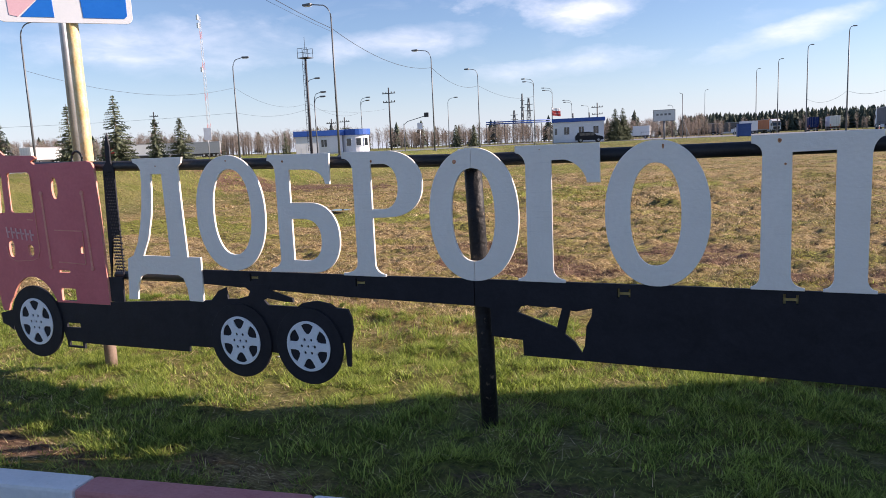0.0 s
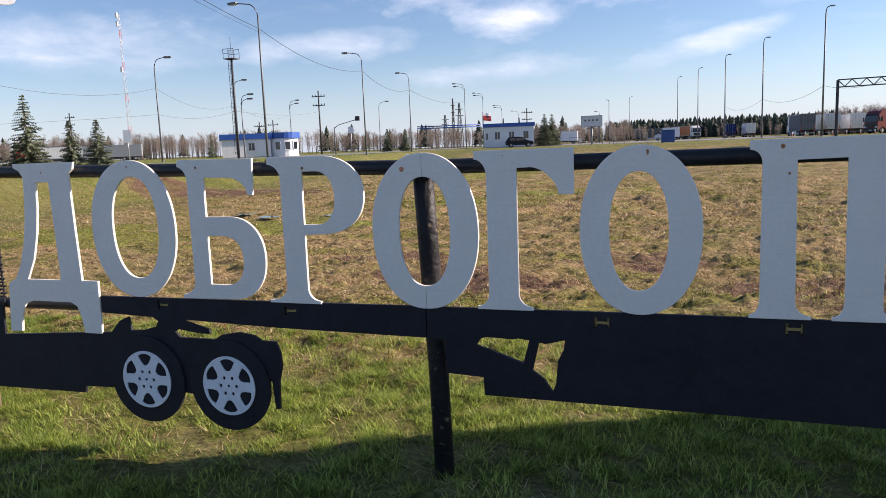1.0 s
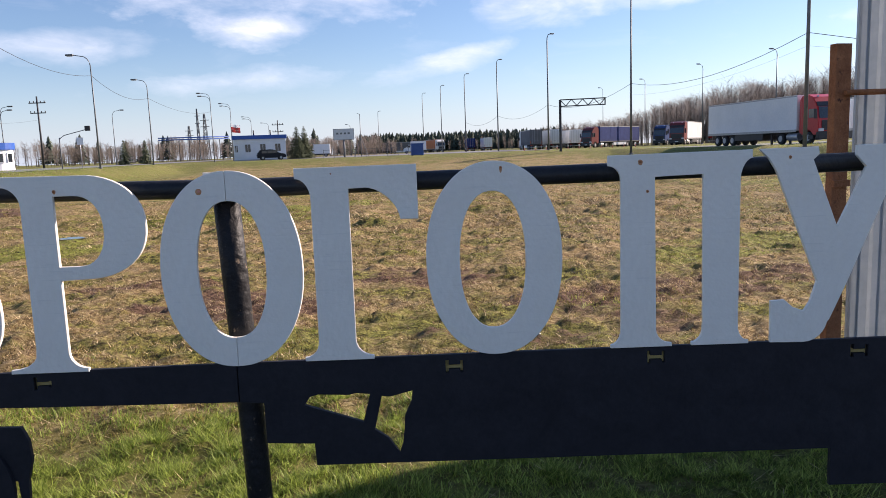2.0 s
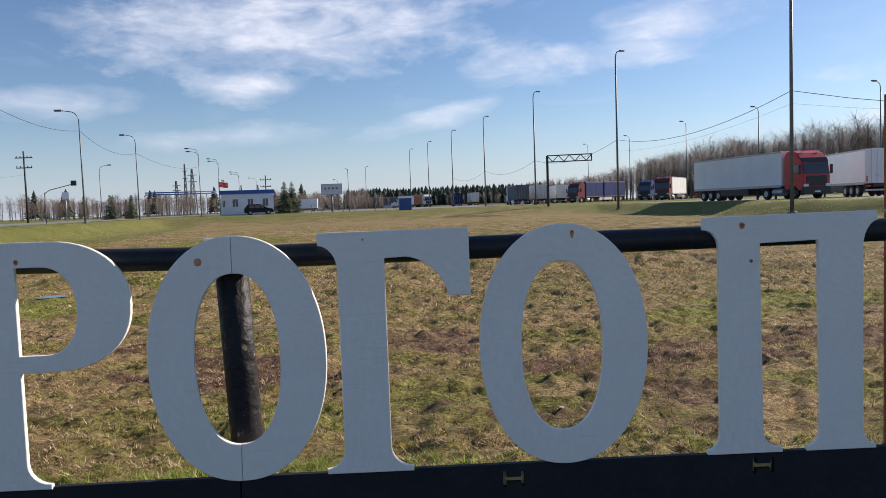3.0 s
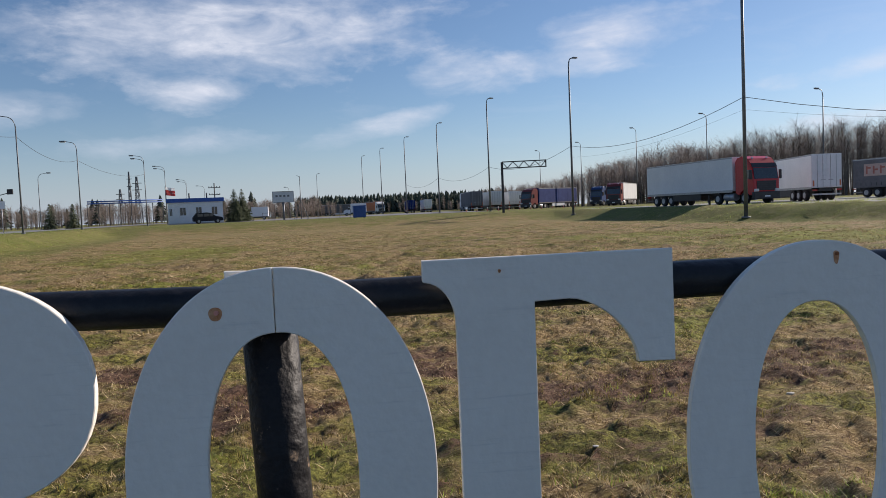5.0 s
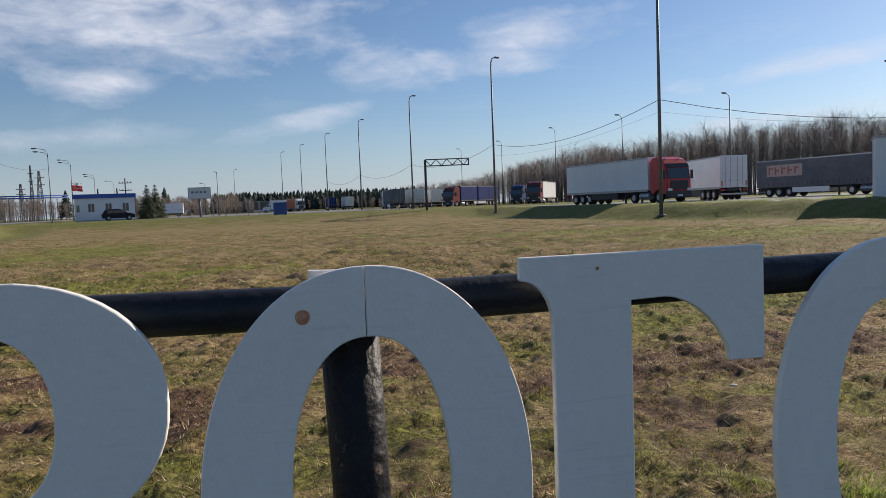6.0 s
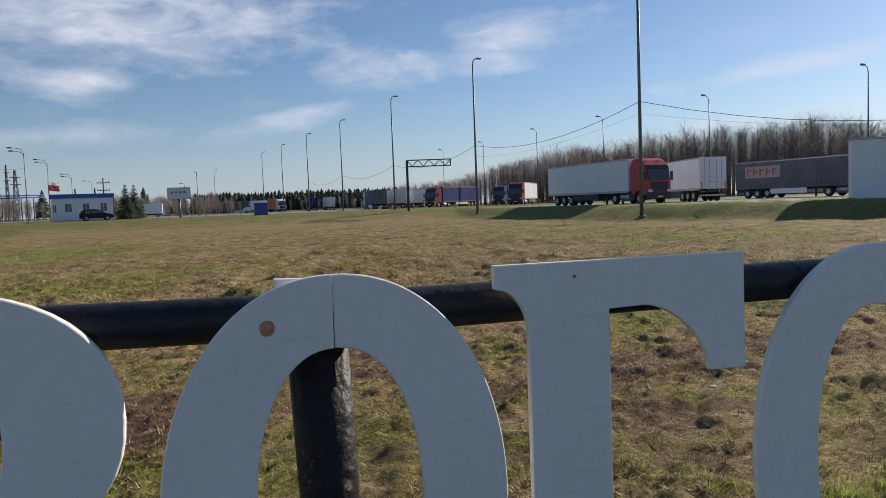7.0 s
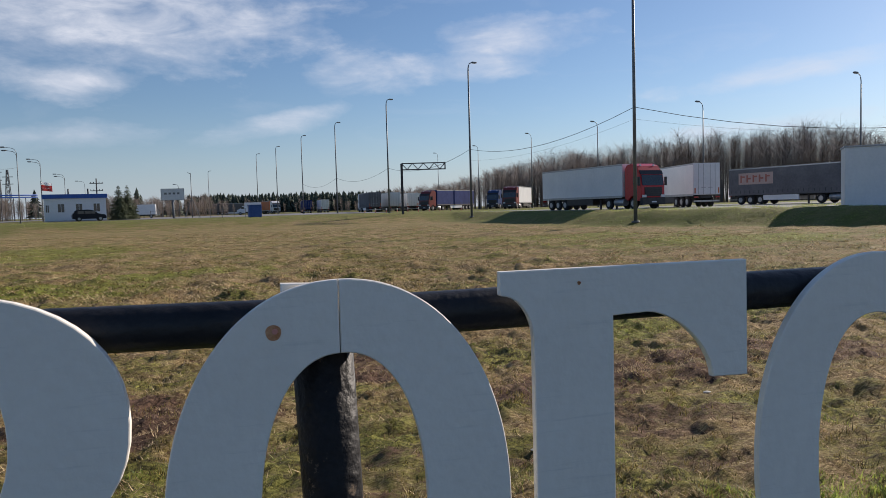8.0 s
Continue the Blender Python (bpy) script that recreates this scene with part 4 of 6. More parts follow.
# ---------------------------------------------------------------- lamps, masts and cables
def spot(bearing, dist):
    """A place by its bearing in degrees right of +y and its distance, from the middle of the sign."""
    return (-0.09 + dist * math.sin(radians(bearing)), -1.0 + dist * math.cos(radians(bearing)))


def gz(x, y):
    return float(ground_z(x, y))


def street_lamp(x, y, h, arms, turn, label, group, reach=1.9, r=0.09, base=None):
    z = gz(x, y) if base is None else base
    lamp = thing("street_lamp", (x, y, z), label, "street lamp", group, turn)
    part("pole", tubed([(0, 0, -0.3), (0, 0, h * 0.5), (0, 0, h - 0.9)], r, 10, r * 0.62), lamp_steel, lamp)
    part("base_flange", disc(bmesh.new(), (0, 0, 0.06), (0, 0, 1), r * 2.1, 0.12, 14), lamp_steel, lamp)
    for k in range(arms):
        s = reach * (1 - 0.12 * k)
        up = h - 0.45 * k
        curve = [(0, 0, up - 0.9)] + [(s * 0.42 * (1 - math.cos(radians(a))), 0, up - 0.9 + 0.85 * math.sin(radians(a))) for a in range(15, 91, 15)] + [(s * 0.8, 0, up + 0.06)]
        arm = part("arm", tubed(curve, r * 0.55, 8, r * 0.42), lamp_steel, lamp)
        bm = boxed(s * 0.78, s * 0.78 + 0.62, -0.13, 0.13, up + 0.0, up + 0.15, bevel=0.05)
        head = part("lamp_head", bm, lamp_steel, arm)
        part("lens", boxed(s * 0.82, s * 0.82 + 0.45, -0.10, 0.10, up - 0.03, up - 0.004), lamp_glass, arm)
    return lamp


LOT_LAMPS = [(23.9, 42.9, 18.2), (21.6, 74.8, 16.2), (17.25, 103.3, 16.5), (12.5, 132.8, 16.7), (7.6, 159, 17.0), (2.6, 191.9, 17.6), (-2.7, 218.2, 17.8), (-20.4, 272.3, 16)]
for x, y, h in LOT_LAMPS:
    street_lamp(x, y, h + 0.95 - gz(x, y), 1, 25, "tall grey steel lot lamp on the grass bank", "tall lamps along the truck lot", 0.75, 0.13)
for b, d, h in ((43.8, 80, 12.2), (33.6, 90, 12), (25.9, 105, 12), (20.8, 128, 13), (16.6, 150, 13), (13.4, 180, 14), (-6.4, 190, 8)):
    x, y = spot(b, d)
    street_lamp(x, y, h, 1, 200, "grey steel lamp far across the truck lot", "tall lamps along the truck lot", 0.9, 0.09)
# x, y, height of the head over the meadow, arms, turn, reach
for x, y, top, arms, turn, reach in ((-23.3, 35.4, 10.5, 1, 178, 1.8), (-27.1, 57.8, 10.3, 1, 178, 1.7), (-30.7, 78.5, 10.45, 1, 178, 1.4), (-33.0, 108.4, 11.4, 2, 180, 1.8), (-37.0, 133.3, 11.6, 2, 180, 1.9),
                                     (-42.3, 48.7, 10.0, 1, 25, 1.1), (-38.5, 25.9, 9.7, 1, 20, 1.5), (-46.9, 66.6, 9.7, 1, 20, 1.2), (-42.4, 61.2, 7.6, 2, 20, 0.9), (-54.6, 91.3, 9.1, 2, 10, 1.2), (-49.5, 112.0, 9.6, 1, 10, 1.5),
                                     (-39.5, 158, 10.4, 2, 180, 1.9), (-43, 190, 10.4, 1, 180, 1.9)):
    street_lamp(x, y, top - 0.08 - gz(x, y), arms, turn, "grey steel road lamp with a curved arm", "curved lamps along the road", reach, 0.075)


def cable(points, sag, label, r=0.022):
    """A hanging wire from mast to mast."""
    c = thing("overhead_cable", points[0], label, "cable", "overhead cables")
    o = Vector(points[0])
    for a, b in zip(points, points[1:]):
        a, b = Vector(a) - o, Vector(b) - o
        pts = [a.lerp(b, t / 12) - Vector((0, 0, sag * 4 * (t / 12) * (1 - t / 12))) for t in range(13)]
        part("span", tubed(pts, r, 5), dark_steel, c)


cable([(23.9, 42.9, 7.9), (21.6, 74.8, 7.8), (17.25, 103.3, 7.5), (12.5, 132.8, 7.5), (7.6, 159, 7.5)], 1.2, "black sagging power cable between the lot lamps", 0.02)
cable([(62.0, 34.0, 9.6), (23.9, 42.9, 7.9)], 2.6, "black sagging power cable over the parked lorries", 0.02)
cable([(62.0, 34.0, 8.0), (23.9, 42.9, 7.1)], 1.7, "thin lower cable over the parked lorries", 0.006)
cable([(23.9, 42.9, 7.1), (21.6, 74.8, 6.6)], 0.7, "thin lower cable between the lot lamps", 0.006)
cable([(-15.5, 3.0, 12.0), (-23.3, 35.4, 8.9), (-27.1, 57.8, 8.6), (-30.7, 78.5, 8.4), (-33.0, 108.4, 8.6)], 0.8, "black sagging cable along the road lamps", 0.016)
cable([(-16.5, 3.0, 11.2), (-23.3, 35.4, 8.7)], 0.5, "thin cable along the road lamps", 0.008)
cable([(-38.5, 25.9, 6.9), (-42.3, 48.7, 7.4), (-46.9, 66.6, 7.0), (-54.6, 91.3, 7.0)], 1.0, "thin cable across the road", 0.010)
cable([(-66, 20.0, 4.6), (-42.3, 48.7, 5.2), (-39.5, 55.9, 5.6), (-52, 96, 7.6)], 0.5, "low thin cable beside the road", 0.009)


def floodlight_mast():
    m = thing("floodlight_mast", (-39.5, 55.9, gz(-39.5, 55.9)), "dark steel floodlight mast with a railed platform", "mast")
    part("column", tubed([(0, 0, -0.3), (0, 0, 9.2)], 0.13, 10, 0.10), dark_steel, m)
    for k in range(24):
        part("rung", tubed([(-0.28, -0.14, 0.6 + 0.35 * k), (-0.28, 0.14, 0.6 + 0.35 * k)], 0.02, 5), dark_steel, m)
    for y in (-0.14, 0.14):
        part("ladder_rail", tubed([(-0.28, y, 0.4), (-0.28, y, 9.2)], 0.022, 5), dark_steel, m)
    part("platform", boxed(-0.58, 0.58, -0.5, 0.5, 9.2, 9.26), dark_steel, m)
    for x in (-0.55, 0, 0.55):
        for y in (-0.47, 0.47):
            part("guard_post", tubed([(x, y, 9.28), (x, y, 10.1)], 0.025, 5), dark_steel, m)
    for y in (-0.47, 0.47):
        for z in (9.7, 10.1):
            part("guard_rail", tubed([(-0.55, y, z), (0.55, y, z)], 0.022, 5), dark_steel, m)
    part("lightning_rod", tubed([(0, 0, 9.28), (0, 0, 11.2)], 0.02, 5), dark_steel, m)


def radio_mast():
    m = thing("radio_mast", (-132.5, 145, 2), "slender red and white lattice radio mast on the skyline", "mast")
    n = 18
    for k in range(n):
        z0, z1 = 35 * k / n, 35 * (k + 1) / n
        w0, w1 = 0.55 - 0.32 * k / n, 0.55 - 0.32 * (k + 1) / n
        bm = bmesh.new()
        c0 = [(w0 * math.cos(a), w0 * math.sin(a), z0) for a in (0.5, 2.6, 4.7)]
        c1 = [(w1 * math.cos(a), w1 * math.sin(a), z1) for a in (0.5, 2.6, 4.7)]
        for i in range(3):
            tube(bm, [c0[i], c1[i]], 0.035, 4)
            tube(bm, [c0[i], c1[(i + 1) % 3]], 0.02, 4)
        part("lattice_section", bm, galvanised if k % 4 < 3 else mast_red, m)
    for z in (21, 32, 34):
        part("antenna", boxed(-0.9, -0.4, -0.2, 0.2, z, z + 1.3, bevel=0.08), sign_white, m)


def power_pole(x, y, h, arms=2):
    p = thing("power_pole", (x, y, gz(x, y)), "weathered power pole with crossarms and insulators", "power pole", "power poles in the distance")
    part("pole", tubed([(0, 0, -0.3), (0, 0, h)], 0.14, 8, 0.1), dark_steel, p)
    for k in range(arms):
        z = h - 0.9 - 1.3 * k
        arm = part("crossarm", boxed(-1.1 + 0.1 * k, 1.1 - 0.1 * k, -0.06, 0.06, z, z + 0.12), dark_steel, p)
        for x0 in (-0.95, -0.45, 0.45, 0.95):
            part("insulator", disc(bmesh.new(), (x0, 0, z + 0.22), (0, 0, 1), 0.06, 0.2, 8), dark_steel, arm)


def lattice_tower(x, y, h, w):
    p = thing("lattice_tower", (x, y, gz(x, y)), "grey lattice pylon of the far substation", "pylon", "far pylons")
    n = 8
    for sx, sy in ((-1, -1), (1, -1), (1, 1), (-1, 1)):
        part("leg", tubed([(sx * w, sy * w, 0), (sx * w * 0.18, sy * w * 0.18, h)], 0.12, 4), lamp_steel, p)
    for k in range(n):
        a, b = 1 - 0.82 * k / n, 1 - 0.82 * (k + 1) / n
        for s in (-1, 1):
            part("brace", tubed([(-w * a, s * w * a, h * k / n), (w * b, s * w * b, h * (k + 1) / n)], 0.06, 4), lamp_steel, p)
            part("brace", tubed([(w * a, s * w * a, h * k / n), (-w * b, s * w * b, h * (k + 1) / n)], 0.06, 4), lamp_steel, p)
    for z in (0.72, 0.86):
        part("crossarm", tubed([(-w * 1.5, 0, h * z), (w * 1.5, 0, h * z)], 0.1, 4), lamp_steel, p)


floodlight_mast()
radio_mast()
for x, y, h in ((-50.9, 93.4, 9.3), (-29.0, 136.0, 7.3), (-74.7, 114.1, 6.3), (-72.6, 115.4, 6.5), (-105, 100, 9)):
    power_pole(x, y, h)
for b, d, h, w in ((-17.85, 250, 16.8, 0.55), (-17.35, 252, 15.3, 1.0), (-18.5, 255, 11.5, 0.9)):
    x, y = spot(b, d)
    lattice_tower(x, y, h, w)


def pipe_rack():
    """Blue pipe bridge on posts at the far substation."""
    p = thing("pipe_rack", (-70.0, 184.0, gz(-70, 184)), "long blue pipe bridge on thin dark posts", "pipe bridge", turn=18)
    for z in (5.6, 6.1):
        part("pipe", tubed([(0, 0, z), (17.5, 0, z)], 0.15, 8), roof_blue, p)
    for k in range(8):
        part("post", tubed([(2.5 * k, 0, -0.3), (2.5 * k, 0, 5.4)], 0.09, 6), dark_steel, p)
        part("crossarm", boxed(2.5 * k - 0.08, 2.5 * k + 0.08, -0.8, 0.8, 5.2, 5.35), dark_steel, p)


def tripod_mast():
    """Slim pole braced by two sloping legs behind the meadow."""
    z = gz(-11.6, 118.4)
    p = thing("braced_mast", (-11.6, 118.4, z), "slim steel mast braced by two sloping legs", "mast")
    part("pole", tubed([(0, 0, -0.2), (0, 0, 7.0)], 0.07, 8, 0.05), lamp_steel, p)
    for q in (-1, 1):
        part("brace", tubed([(1.25 * q, 0, -0.2), (0.05 * q, 0, 3.0)], 0.05, 6), lamp_steel, p)
    part("lamp_arm", tubed([(0, 0, 6.9), (-0.45, 0, 7.15)], 0.04, 6), lamp_steel, p)


pipe_rack()
tripod_mast()


def gantry():
    g = thing("road_gantry", (15.6, 83.6, gz(15.6, 83.6)), "dark steel cantilever gantry with a truss arm", "gantry", turn=-12)
    part("column", boxed(-0.14, 0.14, -0.14, 0.14, -0.2, 6.0), dark_steel, g)
    for z in (5.2, 5.95):
        part("chord", boxed(0.0, 5.2, -0.07, 0.07, z, z + 0.12), dark_steel, g)
    for k in range(8):
        x0, x1 = 0.65 * k, 0.65 * (k + 1)
        part("brace", tubed([(x0, 0, 5.28 if k % 2 else 6.0), (x1, 0, 6.0 if k % 2 else 5.28)], 0.05, 5), dark_steel, g)
    part("end_post", boxed(5.1, 5.24, -0.07, 0.07, 5.2, 6.07), dark_steel, g)


gantry()


# ---------------------------------------------------------------- vehicles
def truck_wheel(parent, x, y, r=0.5, w=0.32):
    t = part("wheel", disc(bmesh.new(), (x, y, r), (0, 1, 0), r, w, 22), rubber, parent, "black rubber tyre")
    part("rim", disc(bmesh.new(), (x, y + (0.02 if y > 0 else -0.02), r), (0, 1, 0), r * 0.56, w, 16), galvanised, t)
    return t


def semi_trailer(x, y, turn, body, label, curtain=False, print_mark=False, length=13.6, base=0.955):
    """Box or curtain trailer; local x from the rear (0) to the front, the middle line at y = 0."""
    t = thing("semi_trailer", (x, y, base), label, "trailer", "parked semi-trailers", turn)
    L_, H0, H1 = length, 1.12, 4.0
    part("box_body", boxed(0, L_, -1.25, 1.25, H0, H1, bevel=0.035), body, t)
    part("chassis", boxed(0.2, L_ - 0.3, -0.5, 0.5, 0.82, H0 - 0.004), black_plastic, t)
    for s in (-1, 1):
        part("bottom_rail", boxed(0.02, L_ - 0.02, s * 1.262 - 0.012, s * 1.262 + 0.012, H0 - 0.10, H0 + 0.10), grey_tarp if curtain else galvanised, t)
        part("top_rail", boxed(0.02, L_ - 0.02, s * 1.26 - 0.012, s * 1.26 + 0.012, H1 - 0.13, H1 - 0.02), galvanised, t)
        part("side_guard", boxed(4.6, 9.0, s * 1.18 - 0.02, s * 1.18 + 0.02, 0.45, 0.98), black_plastic if not curtain else sign_white, t)
        part("landing_leg", boxed(9.8, 9.95, s * 0.9 - 0.07, s * 0.9 + 0.07, 0.02, 0.9), dark_steel, t)
        for wx in (1.6, 2.9, 4.2):
            truck_wheel(t, wx, s * 1.05)
        part("mudguard", boxed(1.0, 4.8, s * 1.08 - 0.15, s * 1.08 + 0.15, 1.01, 1.04), black_plastic, t)
        if curtain:
            for k in range(22):
                xx = 0.4 + k * (L_ - 0.8) / 21
                part("strap", boxed(xx - 0.025, xx + 0.025, s * 1.256 - 0.006, s * 1.256 + 0.006, H0 + 0.10, H0 + 0.42), black_plastic, t)
            for k in range(5):
                xx = 0.25 + k * (L_ - 0.5) / 4
                part("pillar_line", boxed(xx - 0.03, xx + 0.03, s * 1.254 - 0.005, s * 1.254 + 0.005, H0 + 0.42, H1 - 0.14), body, t)
        else:
            for k in range(1, 9):
                xx = k * L_ / 9
                part("panel_seam", boxed(xx - 0.012, xx + 0.012, s * 1.251 - 0.004, s * 1.251 + 0.004, H0 + 0.11, H1 - 0.14), body, t)
    for s in (-1, 1):
        d = part("rear_door", boxed(-0.035, -0.003, min(0.02 * s, 1.2 * s), max(0.02 * s, 1.2 * s), H0 + 0.06, H1 - 0.08, bevel=0.008), body, t)
        for yy in (0.32, 0.78):
            part("lock_rod", tubed([(-0.055, s * yy, H0 + 0.05), (-0.055, s * yy, H1 - 0.06)], 0.02, 6), galvanised, d)
        part("lock_handle", boxed(-0.075, -0.05, s * 0.32 - 0.2, s * 0.32 + 0.2, 1.75, 1.80), galvanised, d)
        part("tail_light", boxed(-0.05, -0.005, s * 1.0 - 0.2, s * 1.0 + 0.2, 0.84, 0.98), tail_red, t)
        part("hazard_strip", boxed(-0.045, -0.036, s * 1.1 - 0.06, s * 1.1 + 0.06, 1.25, 1.75), orange_paint, d)
    part("underrun_bar", boxed(-0.03, 0.06, -1.2, 1.2, 0.48, 0.62), galvanised, t)
    if print_mark:
        part("print_panel", boxed(1.4, 5.9, -1.275, -1.262, 2.20, 3.45), tarp_mark, t, "faded orange print panel")
        for k in range(5):
            a = 1.65 + 0.82 * k
            part("print_bar", boxed(a, a + 0.20, -1.284, -1.276, 2.42, 3.22), tarp_pale, t)
            part("print_bar", boxed(a + 0.21, a + 0.58, -1.284, -1.276, 2.95 - 0.2 * (k % 2), 3.13 - 0.2 * (k % 2)), tarp_pale, t)
    return t


def tractor_unit(x, y, turn, paint, label, offset=12.4, base=0.955):
    """Cab-over tractor; local x runs forward, so that its rear meets a trailer laid at the same place."""
    t = thing("tractor_unit", (x, y, base), label, "truck", "parked tractor units", turn)
    o = offset + 1.5
    bm = bmesh.new()
    prof = [(0.0, 0.95), (0.0, 3.55), (0.25, 3.85), (0.9, 3.95), (1.55, 3.72), (1.95, 3.25), (2.12, 2.95), (2.28, 1.95), (2.32, 1.15), (2.25, 0.75), (1.75, 0.72)] + [(1.1 + 0.58 * math.cos(radians(a)), 0.62 + 0.62 * math.sin(radians(a))) for a in (10, 45, 90, 135, 165)] + [(0.3, 0.78)]
    va = [bm.verts.new((o + px, -1.22, pz)) for px, pz in prof]
    vb = [bm.verts.new((o + px, 1.22, pz)) for px, pz in prof]
    bm.faces.new(va), bm.faces.new(vb[::-1])
    for i in range(len(prof)):
        j = (i + 1) % len(prof)
        bm.faces.new((va[i], vb[i], vb[j], va[j]))
    bmesh.ops.bevel(bm, geom=[e for e in bm.edges if abs(e.verts[0].co.y - e.verts[1].co.y) < 0.01], offset=0.05, segments=2, affect="EDGES")
    cab = part("cab", bm, paint, t)
    def slab(x0, z0, x1, z1, w, th, mat, nm, parent=cab):
        b2 = bmesh.new()
        n = Vector((z1 - z0, 0, -(x1 - x0))).normalized() * th
        q = [Vector((o + x0, 0, z0)), Vector((o + x1, 0, z1))]
        vs = []
        for s in (-w, w):
            for p in q:
                vs += [b2.verts.new((p.x + n.x, s, p.z + n.z)), b2.verts.new((p.x - n.x * 0.2, s, p.z - n.z * 0.2))]
        bmesh.ops.convex_hull(b2, input=vs)
        return part(nm, b2, mat, parent)
    slab(2.30, 2.02, 2.14, 2.92, 1.12, 0.02, glass_dark, "windscreen")
    slab(2.12, 2.96, 1.92, 3.30, 1.18, 0.05, black_plastic, "sun_visor")
    slab(2.32, 1.08, 2.30, 1.86, 0.92, 0.025, black_plastic, "grille")
    for k in range(4):
        z = 1.18 + 0.17 * k
        slab(2.352, z, 2.350, z + 0.05, 0.86, 0.02, dark_steel, "grille_bar")
    part("bumper", boxed(o + 2.1, o + 2.42, -1.24, 1.24, 0.38, 0.98, bevel=0.06), black_plastic, t)
    part("plate_bar", boxed(o + 2.422, o + 2.435, -0.26, 0.26, 0.55, 0.66), sign_white, t)
    for s in (-1, 1):
        part("headlight", boxed(o + 2.28, o + 2.41, s * 0.98 - 0.2, s * 0.98 + 0.2, 0.99, 1.22, bevel=0.03), lamp_glass, t)
        part("side_window", boxed(o + 1.15, o + 2.02, s * 1.232 - 0.008, s * 1.232 + 0.008, 2.08, 2.78, bevel=0.006), glass_dark, cab)
        part("mirror", boxed(o + 2.12, o + 2.28, s * 1.42 - 0.10, s * 1.42 + 0.10, 2.0, 2.75, bevel=0.04), black_plastic, t)
        part("step", boxed(o + 1.2, o + 1.75, s * 1.22 - 0.03, s * 1.22 + 0.03, 0.40, 0.70), black_plastic, t)
        truck_wheel(t, o + 1.1, s * 1.04)
        truck_wheel(t, o - 2.5, s * 0.98)
        part("fuel_tank", tubed([(o - 1.55, s * 0.95, 0.62), (o - 0.2, s * 0.95, 0.62)], 0.32, 14), galvanised, t)
        part("roof_lamp", disc(bmesh.new(), (o + 1.5, s * 0.7, 3.78), (1, 0, 0.4), 0.09, 0.08, 12), lamp_glass, t)
    part("chassis", boxed(o - 3.4, o + 1.9, -0.42, 0.42, 0.55, 0.85), black_plastic, t)
    return t


def rig(x, y, turn, body, paint, label_trailer, label_cab, curtain=False, mark=False, base=0.955):
    semi_trailer(x, y, turn, body, label_trailer, curtain, mark, base=base)
    tractor_unit(x, y, turn, paint, label_cab, base=base)


def beside(x, y, turn, off):
    """Move from a corner on the right-hand side to the middle line."""
    a = radians(turn + 90)
    return x + off * math.cos(a), y + off * math.sin(a)


rig(*beside(28.26, 70.6, -80.7, 1.25), -80.7, white_van_paint, red_cab_paint, "white refrigerated semi-trailer parked behind a red cab", "red cab-over tractor unit with dark windscreen and visor")
semi_trailer(38.9, 57.2, 80, white_van_paint, "white semi-trailer with closed rear doors facing the meadow")
rig(*beside(51.0, 71.0, -77.5, 1.25), -77.5, grey_tarp, white_van_paint, "dark grey curtain-side semi-trailer with a faded orange print", "white cab-over tractor unit beside a grey trailer", True, True)


def white_cabin(x, y, turn):
    c = thing("site_cabin", (x, y, 0.92), "plain white sheet-metal cabin on the edge of the lot", "cabin", turn=turn)
    part("wall", boxed(0, 9.0, 0, 2.6, -0.4, 3.75, bevel=0.02), white_van_paint, c)
    part("roof_edge", boxed(-0.06, 9.06, -0.06, 2.66, 3.755, 3.86, bevel=0.02), galvanised, c)
    for k in range(1, 10):
        part("panel_seam", boxed(0.9 * k - 0.015, 0.9 * k + 0.015, -0.012, -0.001, 0.0, 3.7), white_van_paint, c)


white_cabin(35.9, 37.8, -38)
x, y = spot(12.9, 140)
rig(x + 10.2, y + 10.2, 222, blue_tarp, shaded_deep_red, "dark blue curtain-side semi-trailer across the lot", "dark red tractor unit with a blue trailer", True)
x, y = spot(17.9, 150)
rig(x + 9, y + 11, 231, grey_tarp, shaded_cab_blue, "grey-green curtain-side semi-trailer across the lot", "blue tractor unit with a grey trailer", True)
x, y = spot(20.3, 128)
rig(x + 5, y + 14, 240, white_van_paint, shaded_deep_red, "white semi-trailer parked behind a dark red cab", "dark red tractor unit far across the lot")
for b, d, body, cur in ((8.0, 150, grey_tarp, True), (9.5, 156, white_van_paint, False), (10.9, 165, white_van_paint, False), (11.7, 172, white_van_paint, False), (4.3, 230, white_van_paint, False), (3.0, 235, blue_tarp, True)):
    x, y = spot(b, d)
    rig(x, y - 6, 91, body, white_van_paint, "dark tarpaulin semi-trailer in the far row" if cur else "white box semi-trailer in the far row", "white tractor unit in the far row", cur)
x, y = spot(0.8, 228)
rig(x - 6, y + 13, -70, orange_paint, white_van_paint, "faded orange box semi-trailer beyond the meadow", "white tractor unit pulling an orange trailer")
x, y = spot(-4.0, 262)
semi_trailer(x, y, 5, grey_tarp, "long dark grey trailer parked beyond the meadow", True)
